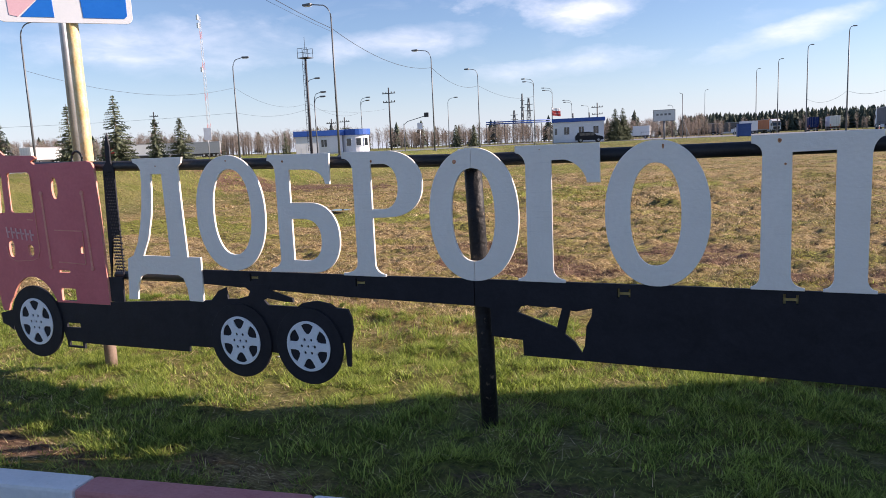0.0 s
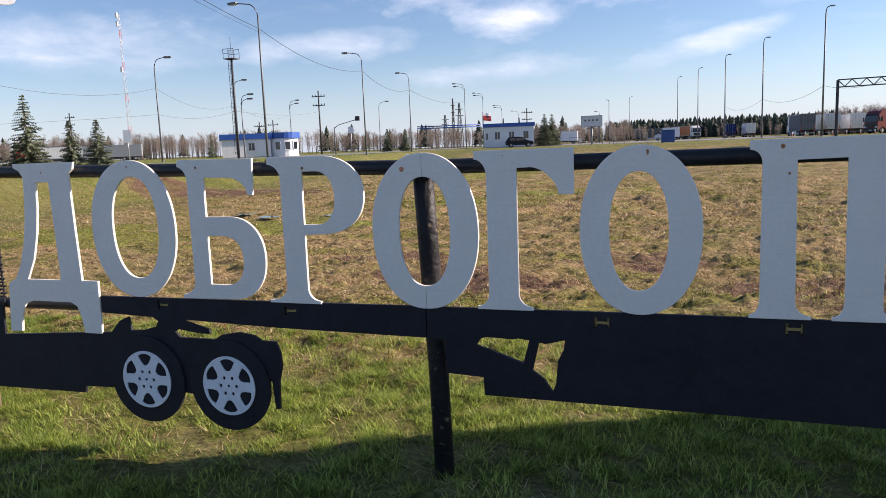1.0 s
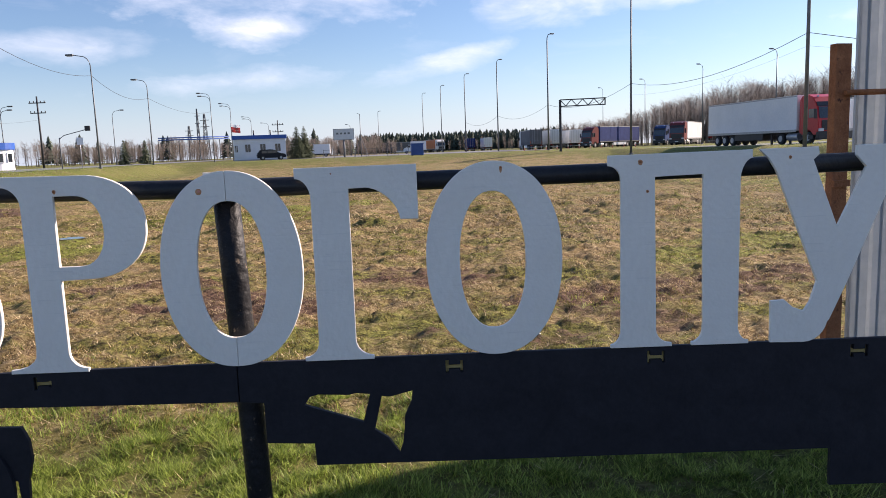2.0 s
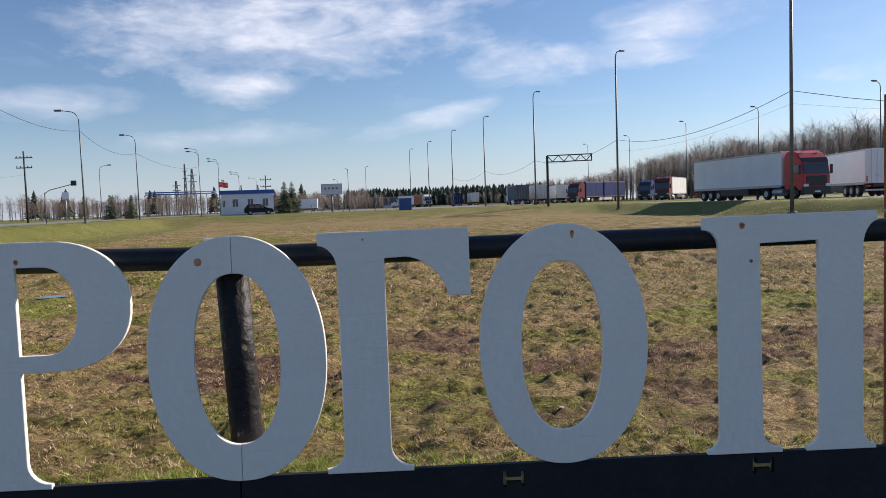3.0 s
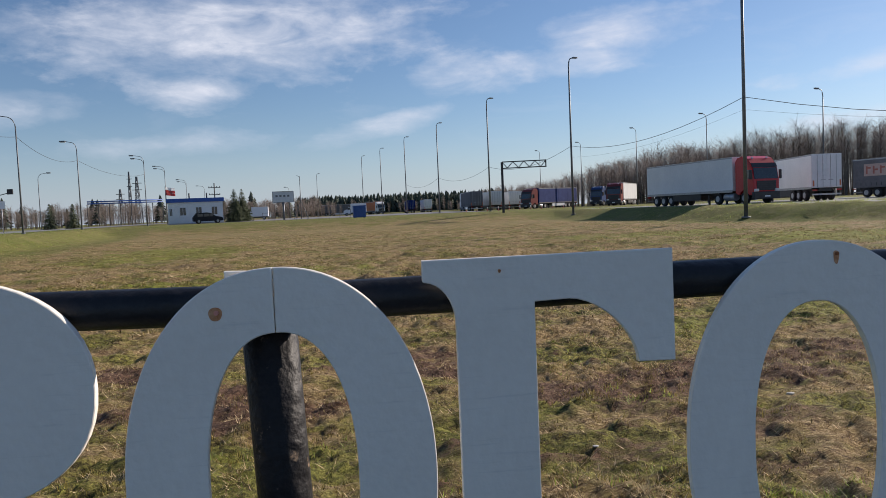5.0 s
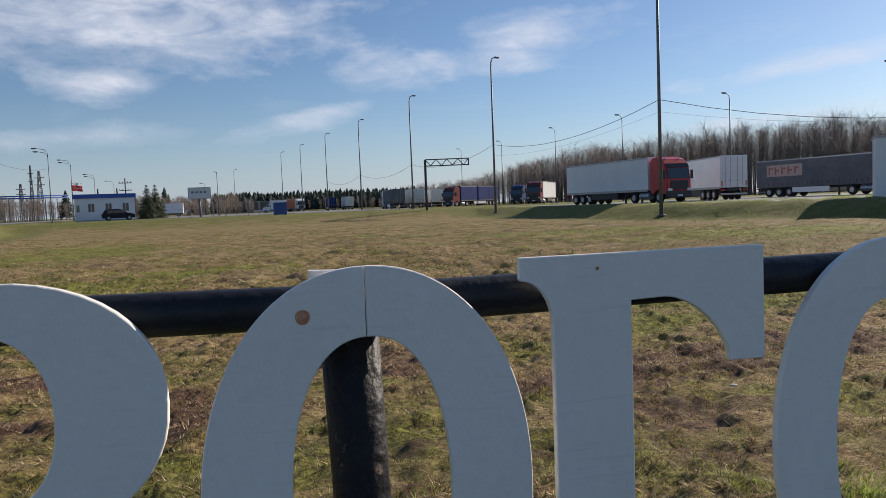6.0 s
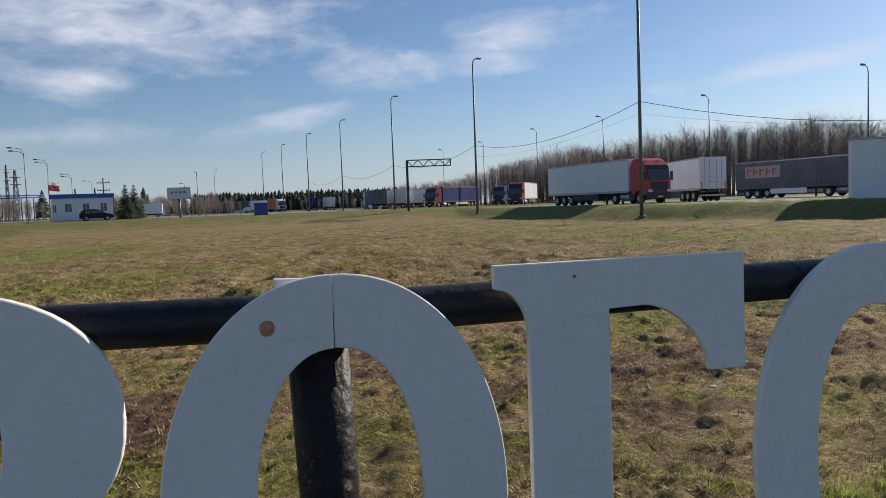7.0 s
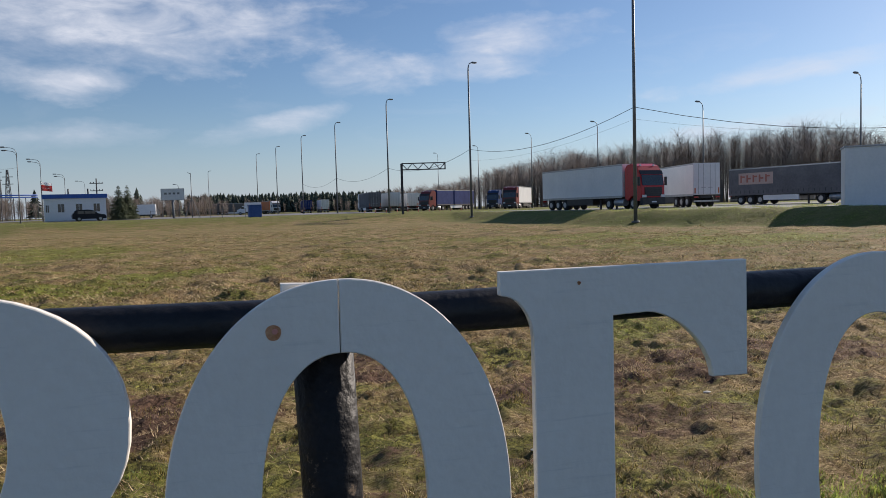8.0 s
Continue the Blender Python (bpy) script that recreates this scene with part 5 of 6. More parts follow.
# lorries beyond the road
for x, y, turn, body, paint, la, lb in ((-152.0, 107.0, 118, white_van_paint, white_van_paint, "white box semi-trailer parked beyond the road", "white tractor unit beyond the road"),
                                        (-158.0, 98.0, 118, white_van_paint, dark_steel, "white box semi-trailer parked beyond the road", "dark tractor unit beyond the road"),
                                        (-141.0, 140.0, 215, white_van_paint, red_cab_paint, "white box semi-trailer beside the fir trees", "red tractor unit beside the fir trees"),
                                        (-131.0, 147.0, 215, galvanised, white_van_paint, "pale grey semi-trailer beside the fir trees", "white tractor unit beside the fir trees")):
    rig(x, y, turn, body, paint, la, lb, base=gz(x, y) + 0.02)


def van(x, y, turn, label):
    v = thing("delivery_van", (x, y, gz(x, y) + 0.05), label, "van", "white vans", turn)
    part("cargo_box", boxed(-3.2, 0.6, -1.05, 1.05, 0.75, 2.95, bevel=0.04), white_van_paint, v)
    bm = bmesh.new()
    prof = [(0.65, 0.5), (0.65, 2.1), (1.1, 2.15), (1.75, 1.45), (2.35, 1.25), (2.45, 0.5)]
    a, b = [bm.verts.new((px, -0.95, pz)) for px, pz in prof], [bm.verts.new((px, 0.95, pz)) for px, pz in prof]
    bm.faces.new(a), bm.faces.new(b[::-1])
    for i in range(6):
        bm.faces.new((a[i], b[i], b[(i + 1) % 6], a[(i + 1) % 6]))
    cab = part("cab", bm, white_van_paint, v)
    part("windscreen", tubed([(1.16, 0, 2.08), (1.76, 0, 1.50)], 0.06, 4), glass_dark, cab)
    for s in (-1, 1):
        part("side_window", boxed(0.85, 1.5, s * 0.955 - 0.006, s * 0.955 + 0.006, 1.45, 2.0), glass_dark, cab)
        for wx in (-2.2, 1.7):
            truck_wheel(v, wx, s * 0.88, 0.36, 0.24)
    part("chassis", boxed(-3.0, 1.2, -0.5, 0.5, 0.45, 0.74), black_plastic, v)


x, y = spot(-9.1, 172)
van(x, y, 185, "white box van driving behind the meadow")
x, y = spot(-1.5, 180)
van(x, y, 185, "small white van beyond the billboard")


def suv(x, y, turn, label):
    c = thing("car", (x, y, gz(x, y)), label, "car", turn=turn)
    bm = bmesh.new()
    prof = [(-2.2, 0.35), (-2.25, 0.95), (-2.1, 1.02), (-1.75, 1.62), (-0.2, 1.70), (0.55, 1.58), (1.15, 1.05), (2.1, 0.92), (2.25, 0.6), (2.2, 0.35)]
    a, b = [bm.verts.new((px, -0.88, pz)) for px, pz in prof], [bm.verts.new((px, 0.88, pz)) for px, pz in prof]
    bm.faces.new(a), bm.faces.new(b[::-1])
    for i in range(len(prof)):
        j = (i + 1) % len(prof)
        bm.faces.new((a[i], b[i], b[j], a[j]))
    bmesh.ops.bevel(bm, geom=bm.edges[:], offset=0.06, segments=2, affect="EDGES")
    body = part("body", bm, car_paint, c, "dark blue paintwork")
    for s in (-1, 1):
        for x0, x1 in ((-1.55, -0.75), (-0.65, 0.15), (0.22, 0.75)):
            part("window", boxed(x0, x1, s * 0.885 - 0.006, s * 0.885 + 0.006, 1.08, 1.50), glass_dark, body)
        for wx in (-1.4, 1.4):
            truck_wheel(c, wx, s * 0.80, 0.36, 0.22)
    return c


x, y = spot(-12.5, 117)
suv(x, y, 18, "dark estate car parked beside the white kiosk")


# ---------------------------------------------------------------- kiosks, container, billboard, fence
def window_unit(parent, x, z, w, h, y):
    wnd = part("window", boxed(x - w / 2, x + w / 2, y - 0.03, y + 0.02, z, z + h), kiosk_white, parent, "white framed window")
    for k in (0, 1):
        x0 = x - w / 2 + 0.06 + k * (w / 2 - 0.03)
        part("pane", boxed(x0, x0 + w / 2 - 0.09, y - 0.04, y - 0.031, z + 0.07, z + h - 0.07), glass_dark, wnd)
    return wnd


def kiosk(x, y, turn, w, d, h, windows, label, base):
    k = thing("kiosk", (x, y, base), label, "kiosk", "white kiosks with blue roofs", turn)
    wall = part("wall", boxed(0, w, 0, d, -0.2, h), kiosk_white, k)
    for i in range(int(w / 0.6) + 1):
        part("cladding_joint", boxed(min(0.6 * i, w - 0.02), min(0.6 * i, w - 0.02) + 0.012, -0.008, 0.002, 0.1, h - 0.02), kiosk_white, wall)
    part("roof", boxed(-0.22, w + 0.22, -0.22, d + 0.22, h + 0.004, h + 0.62, bevel=0.03), roof_blue, k, "blue sheet roof fascia")
    part("plinth", boxed(-0.03, w + 0.03, -0.03, d + 0.03, -0.3, 0.12), galvanised, k)
    for wx, ww, wz, wh in windows:
        window_unit(wall, wx, wz, ww, wh, 0)
    return k


main_kiosk = kiosk(-32.15, 116.2, 14, 8.35, 4.0, 3.42, [(0.45, 0.5, 1.3, 1.2), (2.25, 0.95, 1.3, 1.35), (4.65, 0.95, 1.3, 1.35), (7.05, 0.95, 1.3, 1.35)], "white clad kiosk with a blue roof beside a fir", 1.05)
for x in (3.3, 6.0):
    part("vent_pipe", tubed([(x, 1.6, 4.0), (x, 1.6, 4.9)], 0.11, 10), dark_steel, main_kiosk, "dark roof vent pipe")
kiosk(-48.3, 65.6, 34, 5.3, 3.0, 2.05, [(3.2, 0.75, 0.75, 0.95)], "low white kiosk with a blue roof beside the road", 1.12)


def round_kiosk(x, y, turn):
    """Kiosk end with a rounded glazed front."""
    k = thing("kiosk", (x, y, 1.12), "white kiosk with a rounded glazed front and blue roof", "kiosk", "white kiosks with blue roofs", turn)
    def shell(z0, z1, grow):
        pts = [(-grow, 2.6)] + [(1.6 + (1.6 + grow) * math.cos(radians(a)), 1.2 - (1.5 + grow) * math.sin(radians(a))) for a in range(180, -1, -15)] + [(3.2 + grow, 2.6)]
        bm = bmesh.new()
        lo, hi = [bm.verts.new((px, py, z0)) for px, py in pts], [bm.verts.new((px, py, z1)) for px, py in pts]
        bm.faces.new(lo[::-1]), bm.faces.new(hi)
        for i in range(len(pts)):
            j = (i + 1) % len(pts)
            bm.faces.new((lo[i], lo[j], hi[j], hi[i]))
        return bm
    wall = part("wall", shell(-0.2, 2.05, 0.0), kiosk_white, k)
    part("roof", shell(2.054, 2.72, 0.18), roof_blue, k, "blue sheet roof fascia")
    for a in (118, 78, 42):
        c, q = math.cos(radians(a)), math.sin(radians(a))
        w = part("window", boxed(-0.34, 0.34, -0.05, 0.05, 0.75, 1.72), kiosk_white, wall, "white framed window")
        w.matrix_basis = pose(1.6 + 1.6 * c, 1.2 - 1.5 * q, 0, 0, 0, 90 - a)
        part("pane", boxed(-0.27, 0.27, -0.062, -0.052, 0.82, 1.65), glass_dark, w)
    part("door", boxed(0.02, 0.62, -0.02, 0.04, 0.0, 1.9), galvanised, wall, "narrow grey door").matrix_basis = pose(0.02, 0.75, 0, 0, 0, 80)


round_kiosk(-43.95, 68.5, 32)


def container():
    x, y = -1.6, 89
    c = thing("blue_container", (x, y, gz(x, y)), "small dark blue steel utility container", "container", turn=8)
    part("body", boxed(-0.75, 0.75, -0.6, 0.6, 0.05, 1.45, bevel=0.03), bin_blue, c)
    part("lid", boxed(-0.80, 0.80, -0.65, 0.65, 1.455, 1.53, bevel=0.02), bin_blue, c)
    for s in (-1, 1):
        part("skid", boxed(s * 0.6 - 0.06, s * 0.6 + 0.06, -0.6, 0.6, -0.05, 0.046), dark_steel, c)
    for k in range(5):
        part("rib", boxed(-0.62 + 0.3 * k, -0.58 + 0.3 * k, -0.625, -0.601, 0.12, 1.38), bin_blue, c)


container()


def billboard():
    x, y = -14.35, 118
    b = thing("billboard", (x, y, gz(x, y)), "weathered grey roadside billboard on one post", "billboard", turn=4)
    part("post", tubed([(0, 0, -0.3), (0, 0, 2.9)], 0.16, 10), lamp_steel, b)
    pn = part("panel", boxed(-1.65, 1.65, -0.12, 0.12, 2.9, 4.6), billboard_grey, b)
    for x0, x1, z0, z1 in ((-1.7, 1.7, 2.84, 2.896), (-1.7, 1.7, 4.604, 4.66), (-1.71, -1.654, 2.9, 4.6), (1.654, 1.71, 2.9, 4.6)):
        part("frame_bar", boxed(x0, x1, -0.14, 0.14, z0, z1), lamp_steel, pn)
    for k in range(4):
        part("poster_bar", boxed(-1.2 + 0.62 * k, -0.85 + 0.62 * k, -0.13, -0.122, 3.75, 4.05), lamp_steel, pn)


billboard()


def fence():
    f = thing("meadow_fence", (-14, 93, 0), "low thin steel rail fence behind the meadow", "fence")
    xs = [0.0 + 1.4 * k for k in range(9)]
    for k, x0 in enumerate(xs):
        z = gz(-14 + x0, 93)
        part("post", tubed([(x0, 0, z - 0.2), (x0, 0, z + 1.15)], 0.03, 6), lamp_steel, f)
    z = gz(-8, 93)
    for h in (0.45, 1.1):
        part("rail", tubed([(0, 0, z + h), (xs[-1], 0, z + h)], 0.022, 6), lamp_steel, f)


fence()


def small_sign(x, y, h, turn, mat, w, hh, label):
    s = thing("road_sign", (x, y, gz(x, y)), label, "road sign", "small signs beside the road", turn)
    part("pole", tubed([(0, 0, -0.2), (0, 0, h)], 0.035, 8), galvanised, s)
    part("panel", boxed(-w / 2, w / 2, -0.06, -0.04, h - hh, h, bevel=0.006), mat, s)


small_sign(-40.3, 42.6, 2.6, 30, sign_white, 0.6, 0.95, "plain white panel sign on a post beside the road")
small_sign(-26.8, 15.4, 3.3, 50, sign_blue, 0.7, 0.9, "small blue direction sign on a post")
small_sign(-34.5, 70, 3.0, 20, sign_white, 0.6, 0.7, "small pale sign beside the crossing")


def traffic_arm():
    x, y = -33.0, 63.2
    t = thing("traffic_signal", (x, y, gz(x, y)), "slim steel signal pole with a long arm", "traffic signal", turn=10)
    part("pole", tubed([(0, 0, -0.2), (0, 0, 2.8)], 0.05, 8), lamp_steel, t)
    part("arm", tubed([(0, 0, 2.7), (0.4, 0, 3.0), (2.4, 0, 3.5)], 0.035, 8), lamp_steel, t)
    part("signal_head", boxed(2.2, 2.65, -0.1, 0.1, 3.35, 3.8, bevel=0.03), black_plastic, t)


traffic_arm()


def bollards():
    for k in range(11):
        x, y = spot(7.5 + 0.85 * k, 112 + 0.6 * k)
        b = thing("bollard", (x, y, 0.955), "slim red and white plastic road bollard", "bollard", "bollards along the lot lane")
        part("post", tubed([(0, 0, 0), (0, 0, 0.45)], 0.06, 8), mast_red, b)
        part("band", tubed([(0, 0, 0.452), (0, 0, 0.75)], 0.06, 8), sign_white, b)
        part("foot", disc(bmesh.new(), (0, 0, 0.03), (0, 0, 1), 0.16, 0.06, 10), rubber, b)


bollards()


def flag():
    x, y = spot(-15.4, 128)
    f = thing("flag", (x, y, gz(x, y)), "small white and red flag on a slim pole", "flag")
    part("pole", tubed([(0, 0, -0.2), (0, 0, 6.4)], 0.04, 6), lamp_steel, f)
    for k, mt in enumerate((mast_red, mast_red, sign_white)):
        bm = bmesh.new()
        rows = [[bm.verts.new((0.05 + 0.22 * i, 0.08 * math.sin(1.3 * i + k), 4.9 + 0.45 * k + j * 0.44 - 0.03 * i)) for i in range(8)] for j in (0, 1)]
        for i in range(7):
            bm.faces.new((rows[0][i], rows[0][i + 1], rows[1][i + 1], rows[1][i]))
        bmesh.ops.solidify(bm, geom=bm.faces[:], thickness=0.01)
        part("stripe", bm, mt, f)


flag()


# ---------------------------------------------------------------- trees
def fir(x, y, h, w, label, seed, group="fir trees", dense=1.0):
    """Spruce: tapered trunk, whorls of drooping boughs with needle sprays."""
    rnd = random.Random(seed)
    t = thing("fir_tree", (x, y, gz(x, y) - 0.05), label, "tree", group)
    part("trunk", tubed([(0, 0, -0.2), (0.03, 0, h * 0.5), (0, 0, h)], h * 0.022, 8, 0.012), trunk_bark, t)
    vs, fs = [], []
    z = h * 0.04
    while z < h * 0.985:
        f = z / h
        reach = w * (1 - f) ** 0.82 * rnd.uniform(0.85, 1.1) + 0.06
        n = max(4, int((5 * (1 - f) + 3) * dense))
        for k in range(n):
            a = 2 * math.pi * (k + rnd.random() * 0.8) / n
            r = reach * rnd.uniform(0.62, 1.08)
            if rnd.random() < 0.08:
                continue
            c, s = math.cos(a), math.sin(a)
            tip_dz = -r * rnd.uniform(0.05, 0.30) + 0.10 * r
            m = max(4, int(r * 9))
            for j in range(m):
                q = (j + 0.5) / m
                px, py, pz = c * r * q, s * r * q, z + tip_dz * q * q + rnd.uniform(-0.03, 0.03)
                for side in (-1, 1):
                    ln = (0.10 + 0.20 * r * (1 - q) ** 0.7) * rnd.uniform(0.7, 1.2)
                    b = a + side * rnd.uniform(0.5, 1.0)
                    ex, ey, ez = px + ln * math.cos(b), py + ln * math.sin(b), pz - ln * rnd.uniform(0.1, 0.5)
                    wd = 0.05 + 0.03 * r
                    i = len(vs)
                    vs += [(px - s * 0.02, py + c * 0.02, pz + wd), (px + c * 0.04, py + s * 0.04, pz - wd), (ex, ey, ez)]
                    fs.append((i, i + 1, i + 2))
        z += h * 0.034 * rnd.uniform(0.8, 1.2)
    crown = new("crown", mesh_of("crown", vs, fs, spruce))
    crown.parent = t
    return t


for i, (x, y, h, w) in enumerate(((-43.2, 32.1, 4.4, 1.35), (-41.3, 34.4, 5.0, 1.75), (-39.5, 36.3, 3.35, 1.05), (-38.3, 37.5, 3.3, 1.2), (-47.5, 30.0, 3.4, 1.0))):
    fir(x, y, h, w, "ragged young fir tree beside the road", 10 + i)
for i, (x, y, h, w) in enumerate(((-22.9, 121.9, 5.6, 1.9), (-21.7, 122.4, 5.6, 1.9), (-22.3, 120.9, 3.8, 1.7))):
    fir(x, y, h, w, "dense dark fir tree beside the kiosk", 30 + i, dense=2.2)
for i, (x, y, h) in enumerate(((-44.0, 102.2, 3.6), (-41.4, 103.3, 3.5), (-60, 95, 4.0), (-90, 120, 5))):
    fir(x, y, h, 1.2, "small dark fir tree beyond the road", 50 + i)


def bare_wood(name, label, places, seed, h_of):
    """Far leafless wood: stems with fans of fine rising twigs."""
    rnd = random.Random(seed)
    vs, fs = [], []

    def tri(a, b, c):
        i = len(vs)
        vs.extend((a, b, c))
        fs.append((i, i + 1, i + 2))
    for x, y in places:
        z0, h = gz(x, y) - 0.2, h_of(x, y) * rnd.uniform(0.74, 1.06) * (0.84 + 0.32 * float(grain(x, y, 0.09, 15)))
        lean = rnd.uniform(-0.04, 0.04)
        r = 0.05 + 0.008 * h
        for k in range(3):
            a, b = 2.1 * k, 2.1 * (k + 1)
            tri((x + r * math.cos(a), y + r * math.sin(a), z0), (x + r * math.cos(b), y + r * math.sin(b), z0), (x + lean * h, y, z0 + h * 0.86))
        for k in range(90):
            f = 0.12 + 0.76 * rnd.random() ** 0.7
            bx, bz = x + lean * h * f, z0 + h * f
            a = rnd.uniform(0, 6.283)
            ln = h * (0.07 + 0.13 * math.sqrt(max(0.0, 1 - ((f - 0.5) / 0.5) ** 2))) * rnd.uniform(0.5, 1.3)
            up = rnd.uniform(0.3, 1.5)
            ex, ey, ez = bx + ln * math.cos(a) * 0.75, y + ln * math.sin(a) * 0.75, bz + ln * up * 0.75
            w = 0.012 + 0.0010 * h
            tri((bx - w * math.sin(a), y + w * math.cos(a), bz), (bx + w * math.sin(a), y - w * math.cos(a), bz + w), (ex, ey, ez))
            for s in (-1, 1):
                m = rnd.uniform(0.3, 0.8)
                px, py, pz = bx + (ex - bx) * m, y + (ey - y) * m, bz + (ez - bz) * m
                b = a + s * rnd.uniform(0.4, 1.2)
                l2 = ln * 0.55
                tri((px, py - 0.02, pz), (px + 0.03, py + 0.02, pz + 0.03), (px + l2 * math.cos(b) * 0.7, py + l2 * math.sin(b) * 0.7, pz + l2 * up * 0.6))
    tagged(new(name, mesh_of(name, vs, fs, bark_grey)), label, "woods", kind="stuff")


def wood_places(b0, b1, d0, d1, n, seed):
    rnd = random.Random(seed)
    return [spot(rnd.uniform(b0, b1), rnd.uniform(d0, d1)) for _ in range(n)]


def right_height(x, y):
    b = math.degrees(math.atan2(x, y))
    return float(np.interp(b, [8, 13, 18, 22, 26, 32, 38, 45, 60], [4.8, 6.4, 9.6, 12.8, 13.0, 15.4, 16.2, 14.0, 13])) * math.hypot(x, y) / 175


bare_wood("bare_woods", "leafless grey-brown birch and alder woods behind the lot", wood_places(9, 62, 166, 210, 1700, 3), 4, right_height)
bare_wood("bare_hedge", "leafless grey-brown tree belt beyond the road", wood_places(-62, -4, 205, 250, 1050, 5), 6, lambda x, y: 7.0 if x < -100 else 6.2)
bare_wood("scrub", "thin leafless scrub beyond the meadow", wood_places(-14, 14, 235, 270, 130, 8), 9, lambda x, y: 5)


def conifer_belt(name, label, places, seed, h0, h1):
    rnd = random.Random(seed)
    vs, fs = [], []
    for x, y in places:
        h, z0 = rnd.uniform(h0, h1), gz(x, y) - 0.3
        for k in range(9):
            f = k / 9
            r = (1 - f) ** 0.8 * h * 0.26 + 0.15
            for j in range(6):
                a = 6.283 * (j + rnd.random()) / 6
                rr = r * rnd.uniform(0.7, 1.2)
                i = len(vs)
                zz = z0 + h * (0.12 + 0.80 * f)
                vs += [(x, y, zz + h * 0.15), (x + rr * math.cos(a - 0.5), y + rr * math.sin(a - 0.5), zz - h * 0.03 * rnd.random()), (x + rr * math.cos(a + 0.5), y + rr * math.sin(a + 0.5), zz)]
                fs.append((i, i + 1, i + 2))
    tagged(new(name, mesh_of(name, vs, fs, far_spruce)), label, "woods", kind="stuff")


conifer_belt("conifer_woods", "dark green conifer woods on the skyline", wood_places(-6, 14, 280, 330, 900, 11), 12, 5.6, 9.0)
conifer_belt("scattered_conifers", "dark conifers among the leafless woods", wood_places(12, 60, 185, 215, 14, 13) + wood_places(-60, -6, 215, 270, 45, 14), 15, 6, 9.5)


# ---------------------------------------------------------------- grass and straw
def blade_field(name, label, mat, pts, hmin, hmax, wid, lean, seed, two=True, swell=None):
    """Thousands of single blades in one mesh."""
    rng = np.random.default_rng(seed)
    n = len(pts)
    x, y = pts[:, 0], pts[:, 1]
    z = ground_z(x, y) - 0.012
    a = rng.uniform(0, 2 * np.pi, n)
    h = rng.uniform(hmin, hmax, n) * rng.uniform(0.6, 1.15, n)
    if swell is not None:
        h = h * swell(x, y)
    ln = h * rng.uniform(lean[0], lean[1], n)
    w = wid * rng.uniform(0.6, 1.3, n)
    b = a + rng.uniform(-0.6, 0.6, n) + np.pi / 2
    wx, wy = np.cos(b) * w, np.sin(b) * w
    dx, dy = np.cos(a) * ln, np.sin(a) * ln
    base1 = np.stack([x - wx, y - wy, z], -1)
    base2 = np.stack([x + wx, y + wy, z], -1)
    tip = np.stack([x + dx, y + dy, z + h], -1)
    if two:
        m1 = np.stack([x - wx * 0.75 + dx * 0.35, y - wy * 0.75 + dy * 0.35, z + h * 0.6], -1)
        m2 = np.stack([x + wx * 0.75 + dx * 0.35, y + wy * 0.75 + dy * 0.35, z + h * 0.6], -1)
        v = np.stack([base1, base2, m2, m1, tip], 1).reshape(-1, 3)
        k = np.arange(n)[:, None] * 5
        loops = np.concatenate([k + [0, 1, 2, 3], k + [3, 2, 4]], 1).reshape(-1)
        totals = np.tile([4, 3], n)
    else:
        v = np.stack([base1, base2, tip], 1).reshape(-1, 3)
        loops = np.arange(3 * n)
        totals = np.full(n, 3)
    starts = np.concatenate([[0], np.cumsum(totals)[:-1]])
    me = bpy.data.meshes.new(name)
    me.vertices.add(len(v))
    me.vertices.foreach_set("co", v.astype(np.float32).reshape(-1))
    me.loops.add(len(loops))
    me.loops.foreach_set("vertex_index", loops.astype(np.int32))
    me.polygons.add(len(totals))
    me.polygons.foreach_set("loop_start", starts.astype(np.int32))
    me.update(calc_edges=True)
    me.validate()
    me.materials.append(mat)
    return tagged(new(name, me), label, "grass", kind="stuff")


def clump(x, y, seed, scale):
    """A soft 0 to 1 pattern of patches."""
    rng = np.random.default_rng(seed)
    s = np.zeros_like(x)
    for k in range(14):
        f = scale * rng.uniform(0.4, 2.2)
        t = rng.uniform(0, 2 * np.pi)
        s += np.sin(f * (x * np.cos(t) + 1.5 * y * np.sin(t)) + rng.uniform(0, 6.3)) / 14 ** 0.5
    return smooth(0.5 + 0.42 * s)


def scatter(n, x0, x1, y0, y1, seed, keep=None):
    rng = np.random.default_rng(seed)
    p = np.stack([rng.uniform(x0, x1, n), rng.uniform(y0, y1, n)], -1)
    ok = kerb_side(p[:, 0], p[:, 1]) > 0.015
    if keep is not None:
        ok &= rng.random(n) < keep(p[:, 0], p[:, 1])
    return p[ok]


def wedge(n, y0, y1, seed, keep):
    """Scatter that thins with distance, inside the fan that is seen through the sign."""
    rng = np.random.default_rng(seed)
    y = y0 * (y1 / y0) ** rng.random(n)
    x = (y + 3) * np.tan(np.radians(rng.uniform(-56, 50, n))) * 0.92
    ok = rng.random(n) < keep(x, y)
    return np.stack([x, y], -1)[ok]


